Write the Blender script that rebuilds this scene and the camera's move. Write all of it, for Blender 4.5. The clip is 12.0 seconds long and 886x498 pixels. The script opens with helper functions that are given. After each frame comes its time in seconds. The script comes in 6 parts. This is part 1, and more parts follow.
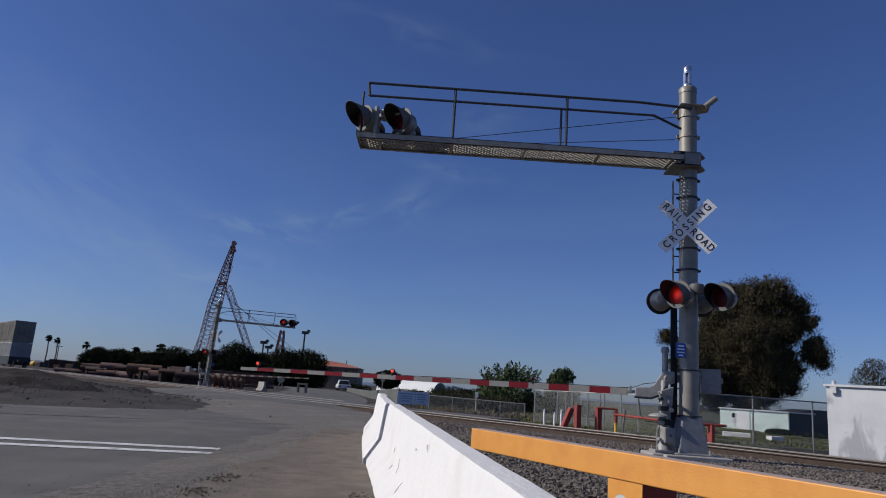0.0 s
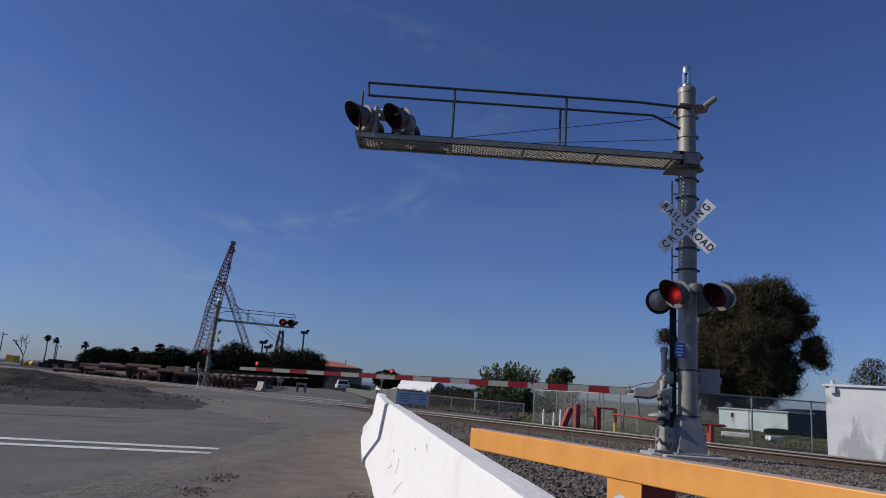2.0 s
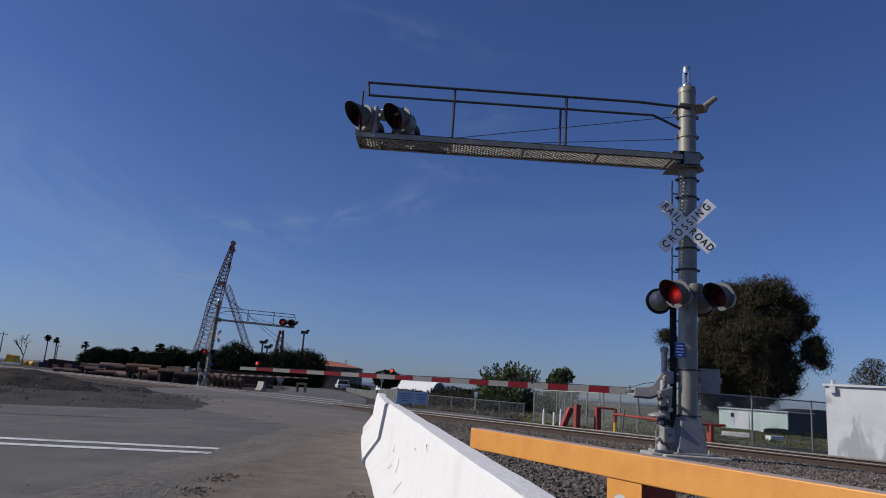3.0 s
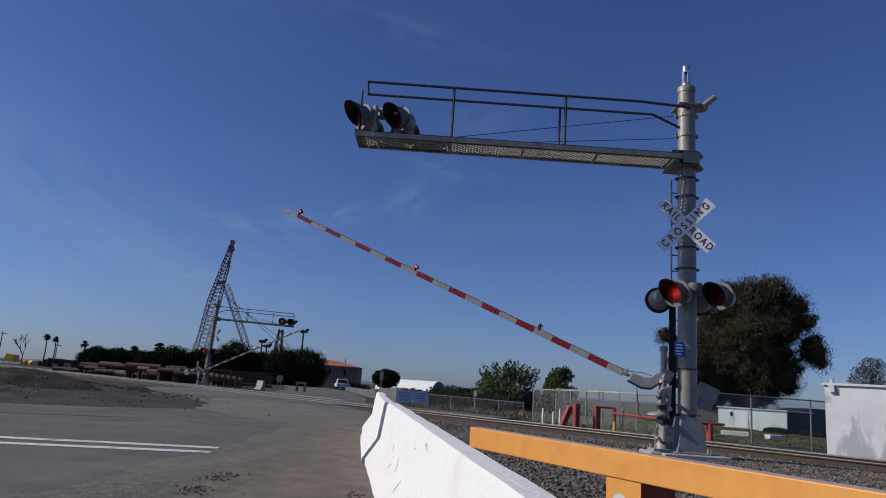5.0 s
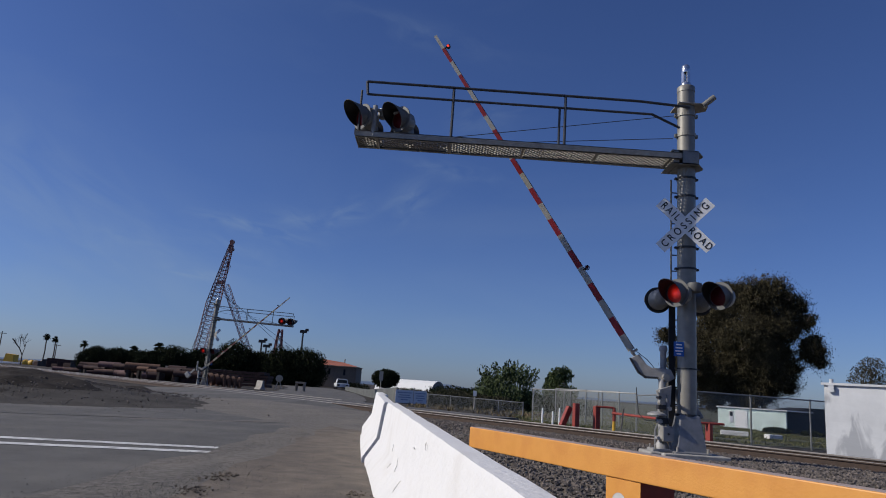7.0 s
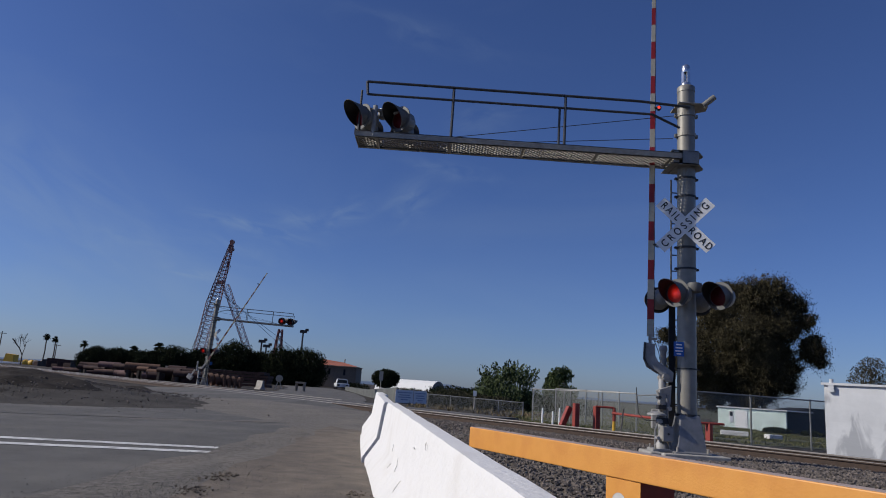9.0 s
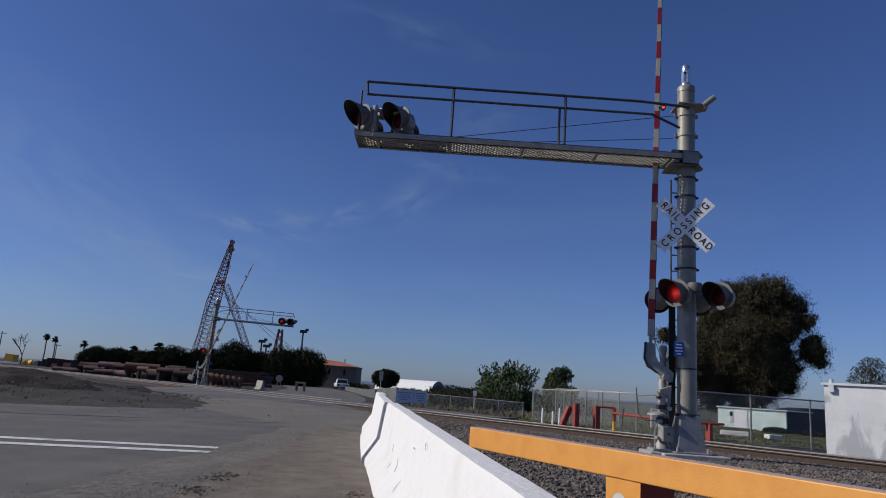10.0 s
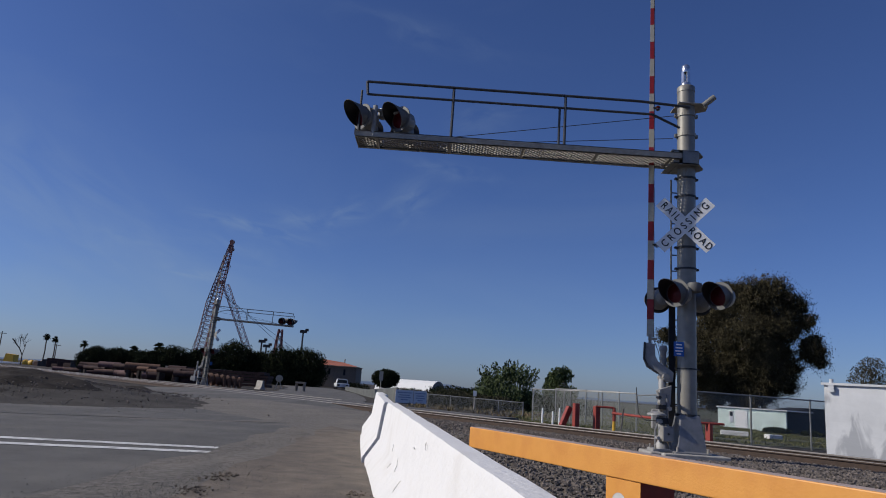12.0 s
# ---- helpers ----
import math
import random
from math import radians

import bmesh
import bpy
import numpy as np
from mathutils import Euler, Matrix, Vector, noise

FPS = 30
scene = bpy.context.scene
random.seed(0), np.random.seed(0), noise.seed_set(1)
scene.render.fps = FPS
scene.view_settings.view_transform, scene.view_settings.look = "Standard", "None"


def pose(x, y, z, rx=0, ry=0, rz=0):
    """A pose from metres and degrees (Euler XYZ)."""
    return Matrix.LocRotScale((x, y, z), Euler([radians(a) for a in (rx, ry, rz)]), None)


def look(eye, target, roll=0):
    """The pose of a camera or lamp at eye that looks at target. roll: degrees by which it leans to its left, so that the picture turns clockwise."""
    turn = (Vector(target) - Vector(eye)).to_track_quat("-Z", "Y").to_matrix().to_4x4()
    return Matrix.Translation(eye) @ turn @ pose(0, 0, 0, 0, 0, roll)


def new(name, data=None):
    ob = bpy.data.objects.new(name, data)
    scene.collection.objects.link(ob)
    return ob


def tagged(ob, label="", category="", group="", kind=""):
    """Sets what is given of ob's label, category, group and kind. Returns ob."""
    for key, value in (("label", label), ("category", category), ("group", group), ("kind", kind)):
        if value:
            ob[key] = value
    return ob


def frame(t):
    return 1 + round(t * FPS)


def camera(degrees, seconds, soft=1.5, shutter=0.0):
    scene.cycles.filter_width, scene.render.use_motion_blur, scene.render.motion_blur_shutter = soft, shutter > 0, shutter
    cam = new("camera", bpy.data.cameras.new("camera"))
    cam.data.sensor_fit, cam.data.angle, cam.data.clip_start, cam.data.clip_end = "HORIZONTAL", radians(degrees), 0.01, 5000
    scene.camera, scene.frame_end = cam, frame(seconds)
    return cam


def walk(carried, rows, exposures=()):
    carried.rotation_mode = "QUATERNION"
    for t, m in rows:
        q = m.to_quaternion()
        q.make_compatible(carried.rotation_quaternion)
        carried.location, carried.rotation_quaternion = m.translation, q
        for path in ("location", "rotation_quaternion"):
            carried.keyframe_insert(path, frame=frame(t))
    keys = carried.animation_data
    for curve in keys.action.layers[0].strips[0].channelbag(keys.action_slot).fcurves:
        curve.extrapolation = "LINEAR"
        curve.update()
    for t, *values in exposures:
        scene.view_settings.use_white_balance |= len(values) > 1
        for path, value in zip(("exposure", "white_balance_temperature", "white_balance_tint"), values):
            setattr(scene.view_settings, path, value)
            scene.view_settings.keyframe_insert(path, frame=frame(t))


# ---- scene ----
TILT, LEAN = 101.6, 4.0
EYE = (0.0, 0.0, 1.0)
cam = camera(66.0, 12.0, soft=1.0)


def aim(right, down):
    """The camera's pose, turned by a small shake in degrees."""
    return pose(*EYE) @ pose(0, 0, 0, TILT, 0, 0) @ pose(0, 0, 0, 0, 0, LEAN) @ pose(0, 0, 0, down, right, 0)


SHAKE = [(0, 0.14, 0.10), (0.5, 0.06, 0.07), (1.0, 0.07, 0.05), (1.5, -0.01, -0.05), (2.0, 0.07, 0.09), (2.5, -0.10, -0.10),
         (3.0, 0.08, 0.08), (5.0, 0.03, 0.01), (5.5, 0, 0), (12.0, 0, 0)]
walk(cam, [(t, aim(a, b)) for t, a, b in SHAKE], exposures=[(0, 0.0, 6400, 10), (12, 0.0, 6400, 10)])

# ---- light ----
SUN_DIR = Vector((-1.0, -0.045, 0.67)).normalized()
sun = new("sun", bpy.data.lights.new("sun", "SUN"))
sun.data.energy, sun.data.angle, sun.data.color = 3.7, radians(0.53), (1.0, 0.93, 0.82)
sun.matrix_world = look((0, 0, 60), Vector((0, 0, 60)) - SUN_DIR)

world = bpy.data.worlds.new("sky")
scene.world = world
world.use_nodes = True
wn, wl = world.node_tree.nodes, world.node_tree.links
sky = wn.new("ShaderNodeTexSky")
sky.sky_type, sky.sun_disc = "NISHITA", False
sky.sun_elevation, sky.sun_rotation = math.asin(SUN_DIR.z), radians(-93)
sky.air_density, sky.dust_density, sky.ozone_density = 0.92, 0.5, 3.5
wc = wn.new("ShaderNodeTexCoord")
wm = wn.new("ShaderNodeMapping")
wm.inputs["Scale"].default_value = (1.2, 3.0, 5.0)
wm.inputs["Rotation"].default_value = (0.15, 0.35, 0.2)
cl = wn.new("ShaderNodeTexNoise")
cl.inputs["Scale"].default_value, cl.inputs["Detail"].default_value, cl.inputs["Distortion"].default_value = 1.5, 7, 0.6
cr = wn.new("ShaderNodeValToRGB")
cr.color_ramp.elements[0].position, cr.color_ramp.elements[1].position = 0.52, 0.9
cr.color_ramp.elements[0].color, cr.color_ramp.elements[1].color = (0, 0, 0, 1), (0.12, 0.12, 0.12, 1)
mx = wn.new("ShaderNodeMixRGB")
mx.inputs["Color2"].default_value = (4.2, 5.6, 7.4, 1)
wl.new(wc.outputs["Generated"], wm.inputs["Vector"])
wl.new(wm.outputs["Vector"], cl.inputs["Vector"])
wl.new(cl.outputs["Fac"], cr.inputs["Fac"])
wl.new(cr.outputs["Color"], mx.inputs["Fac"])
tint = wn.new("ShaderNodeMixRGB")
tint.blend_type = "MULTIPLY"
tint.inputs["Fac"].default_value, tint.inputs["Color2"].default_value = 1.0, (0.835, 0.98, 1.48, 1)
wl.new(sky.outputs["Color"], tint.inputs["Color1"])
wl.new(tint.outputs["Color"], mx.inputs["Color1"])
bg = wn["Background"]
bg.inputs["Strength"].default_value = 0.054


def world_math(op, a, b=None):
    """One sum in the sky's node tree; each term is a number or a socket."""
    n = wn.new("ShaderNodeMath")
    n.operation = op
    for i, v in enumerate((a, b)):
        if isinstance(v, (int, float)):
            n.inputs[i].default_value = v
        elif v is not None:
            wl.new(v, n.inputs[i])
    return n.outputs[0]


def along(axis, centre):
    """How far the sky's direction lies from a centre along an axis."""
    d = wn.new("ShaderNodeVectorMath")
    d.operation = "DOT_PRODUCT"
    wl.new(wc.outputs["Generated"], d.inputs[0])
    d.inputs[1].default_value = axis
    return world_math("SUBTRACT", d.outputs["Value"], axis.dot(centre))


def sky_streak(centre, lean, length, width, strength, grain):
    """A wisp of thin high cloud, or the broad horizon haze: a soft streak broken up by combed noise. lean: its fall to
    the right, in degrees.
    """
    c = Vector(centre).normalized()
    right = c.cross(Vector((0, 0, 1))).normalized()
    up = right.cross(c)
    u = right * math.cos(radians(lean)) - up * math.sin(radians(lean))
    v = right * math.sin(radians(lean)) + up * math.cos(radians(lean))
    a, b = along(u, c), along(v, c)
    pos = wn.new("ShaderNodeCombineXYZ")
    wl.new(world_math("MULTIPLY", a, grain), pos.inputs[0])
    wl.new(world_math("MULTIPLY", b, grain * 2.6), pos.inputs[1])
    pos.inputs[2].default_value = centre[0] * 40
    t = wn.new("ShaderNodeTexNoise")
    t.inputs["Scale"].default_value, t.inputs["Detail"].default_value, t.inputs["Distortion"].default_value = 1.0, 4, 0.7
    wl.new(pos.outputs[0], t.inputs["Vector"])
    r = world_math("ADD", world_math("POWER", world_math("ABSOLUTE", world_math("DIVIDE", a, length)), 2.0),
                   world_math("POWER", world_math("ABSOLUTE", world_math("DIVIDE", b, width)), 2.0))
    soft = world_math("POWER", 2.718, world_math("MULTIPLY", r, -1.0))
    k = wn.new("ShaderNodeMapRange")
    k.inputs["From Min"].default_value, k.inputs["From Max"].default_value, k.inputs["To Max"].default_value = 0.36, 0.7, strength
    wl.new(t.outputs["Fac"], k.inputs["Value"])
    return world_math("MULTIPLY", soft, k.outputs["Result"])


wisps = None
for w in (((-0.339, 0.931, 0.134), 4, 0.035, 0.007, 0.65, 20), ((-0.265, 0.942, 0.203), 8, 0.07, 0.010, 0.48, 20), ((-0.205, 0.953, 0.222), 6, 0.05, 0.014, 0.30, 22),
          ((-0.142, 0.961, 0.24), -20, 0.04, 0.018, 0.28, 22), ((-0.05, 0.961, 0.268), -35, 0.045, 0.024, 0.30, 20), ((-0.30, 0.938, 0.172), 8, 0.09, 0.018, 0.20, 18),
          ((-0.404, 0.899, 0.165), 8, 0.06, 0.008, 0.26, 22), ((-0.50, 0.85, 0.20), 32, 0.16, 0.07, 0.34, 7), ((-0.527, 0.842, 0.10), 25, 0.12, 0.05, 0.18, 8),
          # the last, broad streak is haze added to brighten the low sky
          ((0.0, 0.949, 0.312), 6, 0.06, 0.012, 0.22, 22), ((0.05, 0.92, 0.38), -12, 0.05, 0.022, 0.20, 18), ((-0.05, 0.873, 0.482), 10, 0.10, 0.018, 0.16, 16), ((-0.25, 0.96, 0.10), 3, 0.5, 0.085, 0.25, 3)):
    one = sky_streak(*w)
    wisps = one if wisps is None else world_math("ADD", wisps, one)
high = wn.new("ShaderNodeMixRGB")
high.inputs["Color2"].default_value = (4.9, 6.5, 8.3, 1)
wl.new(world_math("MINIMUM", world_math("MULTIPLY", wisps, 0.72), 0.5), high.inputs["Fac"])
wl.new(mx.outputs["Color"], high.inputs["Color1"])
wl.new(high.outputs["Color"], bg.inputs["Color"])


# ---- materials ----
def mat(name, a, b=None, rough=0.7, metal=0.0, scale=6.0, bump=0.0, bscale=40.0, stain=None, samount=0.35, sscale=1.2, island=0.0, emit=0.0, spec=0.5):
    """A surface that varies between two colours, with fine relief and larger stains."""
    m = bpy.data.materials.new(name)
    m.use_nodes = True
    n, l = m.node_tree.nodes, m.node_tree.links
    p = n["Principled BSDF"]
    p.inputs["Roughness"].default_value, p.inputs["Metallic"].default_value = rough, metal
    p.inputs["Specular IOR Level"].default_value = spec
    tc = n.new("ShaderNodeTexCoord")
    b = b or tuple(c * 0.75 for c in a)
    t = n.new("ShaderNodeTexNoise")
    t.inputs["Scale"].default_value, t.inputs["Detail"].default_value, t.inputs["Roughness"].default_value = scale, 6, 0.62
    l.new(tc.outputs["Object"], t.inputs["Vector"])
    r = n.new("ShaderNodeValToRGB")
    r.color_ramp.elements[0].position, r.color_ramp.elements[1].position = 0.32, 0.68
    r.color_ramp.elements[0].color, r.color_ramp.elements[1].color = (*b, 1), (*a, 1)
    l.new(t.outputs["Fac"], r.inputs["Fac"])
    out = r.outputs["Color"]
    if stain:
        s = n.new("ShaderNodeTexNoise")
        s.inputs["Scale"].default_value, s.inputs["Detail"].default_value = sscale, 8
        l.new(tc.outputs["Object"], s.inputs["Vector"])
        k = n.new("ShaderNodeMapRange")
        k.inputs["From Min"].default_value, k.inputs["From Max"].default_value, k.inputs["To Max"].default_value = 0.5, 0.72, samount
        l.new(s.outputs["Fac"], k.inputs["Value"])
        x = n.new("ShaderNodeMixRGB")
        x.inputs["Color2"].default_value = (*stain, 1)
        l.new(k.outputs["Result"], x.inputs["Fac"])
        l.new(out, x.inputs["Color1"])
        out = x.outputs["Color"]
    if island:
        g = n.new("ShaderNodeNewGeometry")
        h = n.new("ShaderNodeHueSaturation")
        v = n.new("ShaderNodeMapRange")
        v.inputs["To Min"].default_value, v.inputs["To Max"].default_value = 1 - island, 1 + island
        l.new(g.outputs["Random Per Island"], v.inputs["Value"])
        l.new(v.outputs["Result"], h.inputs["Value"])
        l.new(out, h.inputs["Color"])
        out = h.outputs["Color"]
    l.new(out, p.inputs["Base Color"])
    if bump:
        f = n.new("ShaderNodeTexNoise")
        f.inputs["Scale"].default_value, f.inputs["Detail"].default_value = bscale, 5
        l.new(tc.outputs["Object"], f.inputs["Vector"])
        u = n.new("ShaderNodeBump")
        u.inputs["Strength"].default_value, u.inputs["Distance"].default_value = bump, 0.02
        l.new(f.outputs["Fac"], u.inputs["Height"])
        l.new(u.outputs["Normal"], p.inputs["Normal"])
    if emit:
        p.inputs["Emission Color"].default_value, p.inputs["Emission Strength"].default_value = (*a, 1), emit
    return m


def mesh_wire(name, colour, cell, wire):
    """Woven wire: diagonal strands with open air between."""
    m = mat(name, colour, rough=0.5, metal=0.3)
    n, l = m.node_tree.nodes, m.node_tree.links
    tc = n.new("ShaderNodeTexCoord")
    sep = n.new("ShaderNodeSeparateXYZ")
    l.new(tc.outputs["Object"], sep.inputs["Vector"])
    lines = []
    for sign in ("ADD", "SUBTRACT"):
        d = n.new("ShaderNodeMath")
        d.operation = sign
        l.new(sep.outputs["X"], d.inputs[0])
        l.new(sep.outputs["Z"], d.inputs[1])
        q = n.new("ShaderNodeMath")
        q.operation = "PINGPONG"
        q.inputs[1].default_value = cell / 2
        l.new(d.outputs[0], q.inputs[0])
        w = n.new("ShaderNodeMath")
        w.operation = "LESS_THAN"
        w.inputs[1].default_value = wire
        l.new(q.outputs[0], w.inputs[0])
        lines.append(w)
    big = n.new("ShaderNodeMath")
    big.operation = "MAXIMUM"
    l.new(lines[0].outputs[0], big.inputs[0])
    l.new(lines[1].outputs[0], big.inputs[1])
    l.new(big.outputs[0], n["Principled BSDF"].inputs["Alpha"])
    return m


ASPHALT = mat("asphalt", (0.118, 0.113, 0.105), (0.084, 0.08, 0.074), 0.9, scale=1.3, bump=0.5, bscale=120, stain=(0.2, 0.185, 0.16), samount=0.5, sscale=0.5)
GROUND = mat("dry_earth", (0.088, 0.081, 0.073), (0.054, 0.05, 0.046), 0.95, spec=0.08, scale=0.9, bump=0.9, bscale=25, stain=(0.06, 0.05, 0.04), samount=0.6, sscale=0.25)
GRAVEL = mat("gravel", (0.2, 0.18, 0.155), (0.1, 0.092, 0.08), 0.95, scale=14, bump=1.0, bscale=60, stain=(0.24, 0.21, 0.17), samount=0.5, sscale=0.8)
DIRT = mat("brown_dirt", (0.19, 0.155, 0.12), (0.11, 0.092, 0.074), 0.95, scale=3, bump=0.9, bscale=45, stain=(0.1, 0.085, 0.07), samount=0.6, sscale=2.0)
STONE = mat("crushed_stone", (0.18, 0.15, 0.13), (0.07, 0.06, 0.053), 0.9, scale=9, bump=0.4, bscale=60, island=0.4)
GRASS = mat("dry_grass", (0.16, 0.15, 0.06), (0.07, 0.085, 0.03), 0.9, scale=3, island=0.4)
PAINT_WHITE = mat("road_paint", (0.72, 0.72, 0.7), (0.5, 0.5, 0.48), 0.8, scale=8, stain=(0.15, 0.145, 0.14), samount=0.8, sscale=5)
CRACK = mat("tar_joint", (0.03, 0.03, 0.03), rough=0.9)
BARRIER = mat("whitewashed_concrete", (0.76, 0.75, 0.735), (0.69, 0.68, 0.665), 0.85, scale=3, bump=0.35, bscale=30, stain=(0.5, 0.47, 0.43), samount=0.35, sscale=3)
CONCRETE = mat("concrete", (0.42, 0.4, 0.37), (0.3, 0.285, 0.26), 0.9, scale=6, bump=0.4, bscale=60, stain=(0.2, 0.19, 0.17), samount=0.5, sscale=2)
ORANGE = mat("orange_paint", (0.74, 0.34, 0.075), (0.68, 0.3, 0.06), 0.5, scale=5, bump=0.1, bscale=60, stain=(0.55, 0.2, 0.05), samount=0.4, sscale=4)
REDSIDE = mat("post_side_red", (0.35, 0.035, 0.012), (0.25, 0.03, 0.01), 0.6, scale=5)
BEAM_TOP = mat("faded_beam_top", (0.42, 0.33, 0.29), (0.33, 0.26, 0.23), 0.8, scale=6)
GREY_SCUFF = mat("grey_scuff", (0.66, 0.65, 0.63), rough=0.8)
MAST = mat("silver_paint", (0.28, 0.266, 0.232), (0.2, 0.19, 0.168), 0.5, 0.3, scale=4, bump=0.06, bscale=50, stain=(0.25, 0.24, 0.22), samount=0.35, sscale=2)
SKIRT = mat("galvanised_skirt", (0.26, 0.26, 0.27), (0.18, 0.185, 0.195), 0.5, 0.25, scale=7, stain=(0.16, 0.15, 0.14), samount=0.4, sscale=3)
STEEL = mat("weathered_steel", (0.36, 0.34, 0.3), (0.25, 0.235, 0.21), 0.6, 0.15, scale=8, stain=(0.13, 0.1, 0.08), samount=0.4, sscale=3)
PIPE = mat("dark_grey_pipe", (0.06, 0.062, 0.07), (0.04, 0.042, 0.048), 0.5, 0.2, scale=9)
FINES = mat("fine_gravel", (0.19, 0.175, 0.155), (0.1, 0.09, 0.08), 0.95, scale=9, island=0.25)
SOIL = mat("dark_soil", (0.056, 0.049, 0.043), (0.024, 0.021, 0.019), 0.95, spec=0.08, scale=1.6, bump=1.0, bscale=14, stain=(0.07, 0.062, 0.054), samount=0.4, sscale=0.9)
DARK = mat("dark_steel", (0.035, 0.036, 0.04), (0.022, 0.022, 0.024), 0.55, 0.2, scale=9)
CHROME = mat("bright_metal", (0.75, 0.76, 0.78), (0.6, 0.61, 0.63), 0.25, 0.9, scale=9)
BLACK = mat("matt_black", (0.02, 0.02, 0.021), (0.013, 0.013, 0.014), 0.6, scale=9)
HOODGREY = mat("aluminium_back", (0.27, 0.27, 0.26), (0.2, 0.2, 0.195), 0.5, 0.3, scale=9, stain=(0.2, 0.19, 0.18), samount=0.4, sscale=8)
LENS_OFF = mat("red_lens_dark", (0.09, 0.004, 0.006), (0.06, 0.003, 0.004), 0.45, spec=0.2)
LENS_ON = mat("red_lens_lit", (0.5, 0.012, 0.008), (0.3, 0.008, 0.006), 0.3, emit=0.5, scale=16)


def core_glow(m, strength):
    """The lens glows most round its middle, where the filament sits."""
    n, l = m.node_tree.nodes, m.node_tree.links
    tc = n.new("ShaderNodeTexCoord")
    ln = n.new("ShaderNodeVectorMath")
    ln.operation = "LENGTH"
    l.new(tc.outputs["Object"], ln.inputs[0])
    k = n.new("ShaderNodeMapRange")
    k.interpolation_type = "SMOOTHSTEP"
    k.inputs["From Min"].default_value, k.inputs["From Max"].default_value = 0.0, 0.13
    k.inputs["To Min"].default_value, k.inputs["To Max"].default_value = strength, strength * 0.05
    l.new(ln.outputs["Value"], k.inputs["Value"])
    p = n["Principled BSDF"]
    p.inputs["Emission Color"].default_value = (1.0, 0.035, 0.02, 1)
    l.new(k.outputs["Result"], p.inputs["Emission Strength"])


core_glow(LENS_ON, 0.48)
LENS_SIDE = mat("red_lens_seen_aslant", (0.1, 0.004, 0.007), (0.06, 0.003, 0.005), 0.3, emit=0.07)
AMBER_ON = mat("arm_lamp_lit", (1.0, 0.06, 0.03), (1.0, 0.04, 0.02), 0.3, emit=0.95)
SIGN_WHITE = mat("sign_white", (0.88, 0.88, 0.87), (0.82, 0.82, 0.81), 0.5, scale=5, stain=(0.45, 0.43, 0.4), samount=0.3, sscale=5)
LETTER = mat("sign_black", (0.015, 0.015, 0.016), rough=0.5)
SIGN_BLUE = mat("sign_blue", (0.01, 0.1, 0.42), (0.01, 0.085, 0.36), 0.45)
ARM_RED = mat("red_reflective", (0.3, 0.014, 0.018), (0.24, 0.011, 0.014), 0.45, scale=12)
ARM_WHITE = mat("white_reflective", (0.42, 0.4, 0.34), (0.34, 0.32, 0.27), 0.5, scale=12)
RAIL_SIDE = mat("rusty_rail", (0.075, 0.047, 0.033), (0.045, 0.03, 0.023), 0.8, scale=12, bump=0.2)
RAIL_TOP = mat("polished_rail", (0.3, 0.27, 0.24), (0.2, 0.175, 0.155), 0.42, 0.45, scale=12)
TIE = mat("creosoted_timber", (0.07, 0.054, 0.042), (0.04, 0.033, 0.027), 0.9, scale=8, bump=0.6)
GATE_GREY = mat("pale_cast_grey", (0.36, 0.35, 0.34), (0.25, 0.245, 0.235), 0.55, 0.1, scale=9, stain=(0.2, 0.19, 0.18), samount=0.5, sscale=6)
RUST = mat("rusty_pipe", (0.046, 0.018, 0.015), (0.024, 0.011, 0.010), 0.85, scale=3, bump=0.3, stain=(0.09, 0.045, 0.035), samount=0.5, sscale=1.5)
RUST_PALE = mat("rusty_ring", (0.16, 0.08, 0.048), (0.075, 0.04, 0.026), 0.85, scale=3, bump=0.3)
CRANE_RED = mat("faded_crane_red", (0.3, 0.13, 0.12), (0.13, 0.045, 0.04), 0.7, scale=2, stain=(0.45, 0.4, 0.38), samount=0.6, sscale=0.8)
CRANE_PALE = mat("faded_crane_white", (0.7, 0.62, 0.62), (0.25, 0.1, 0.09), 0.7, scale=1.1)
LEAF_DARK = mat("dark_leaves", (0.028, 0.033, 0.015), (0.015, 0.019, 0.009), 0.8, scale=0.6, island=0.5, spec=0.05)
LEAF_BIG = mat("pepper_leaves", (0.086, 0.073, 0.042), (0.036, 0.032, 0.019), 0.8, scale=0.35, island=0.25, spec=0.05)
LEAF_GREEN = mat("green_leaves", (0.08, 0.105, 0.033), (0.034, 0.052, 0.016), 0.65, scale=0.8, island=0.5, spec=0.3)
BARK = mat("bark", (0.13, 0.1, 0.075), (0.07, 0.055, 0.042), 0.95, scale=5, bump=0.7)
TAN = mat("tan_stucco", (0.21, 0.17, 0.13), (0.165, 0.135, 0.105), 0.9, scale=2, bump=0.2)
ROOF_RED = mat("red_roof_tiles", (0.42, 0.14, 0.08), (0.3, 0.1, 0.06), 0.85, scale=3, bump=0.4, bscale=8)
GLASS = mat("dark_glass", (0.02, 0.025, 0.03), rough=0.1)
TENT = mat("white_fabric", (0.82, 0.82, 0.8), (0.75, 0.75, 0.73), 0.8, scale=0.8)
TENT_END = mat("grey_end_wall", (0.2, 0.2, 0.19), (0.15, 0.15, 0.145), 0.85, scale=0.8)
MINT = mat("mint_siding", (0.72, 0.84, 0.78), (0.66, 0.78, 0.72), 0.7, scale=1.2, stain=(0.35, 0.42, 0.36), samount=0.4, sscale=0.7)
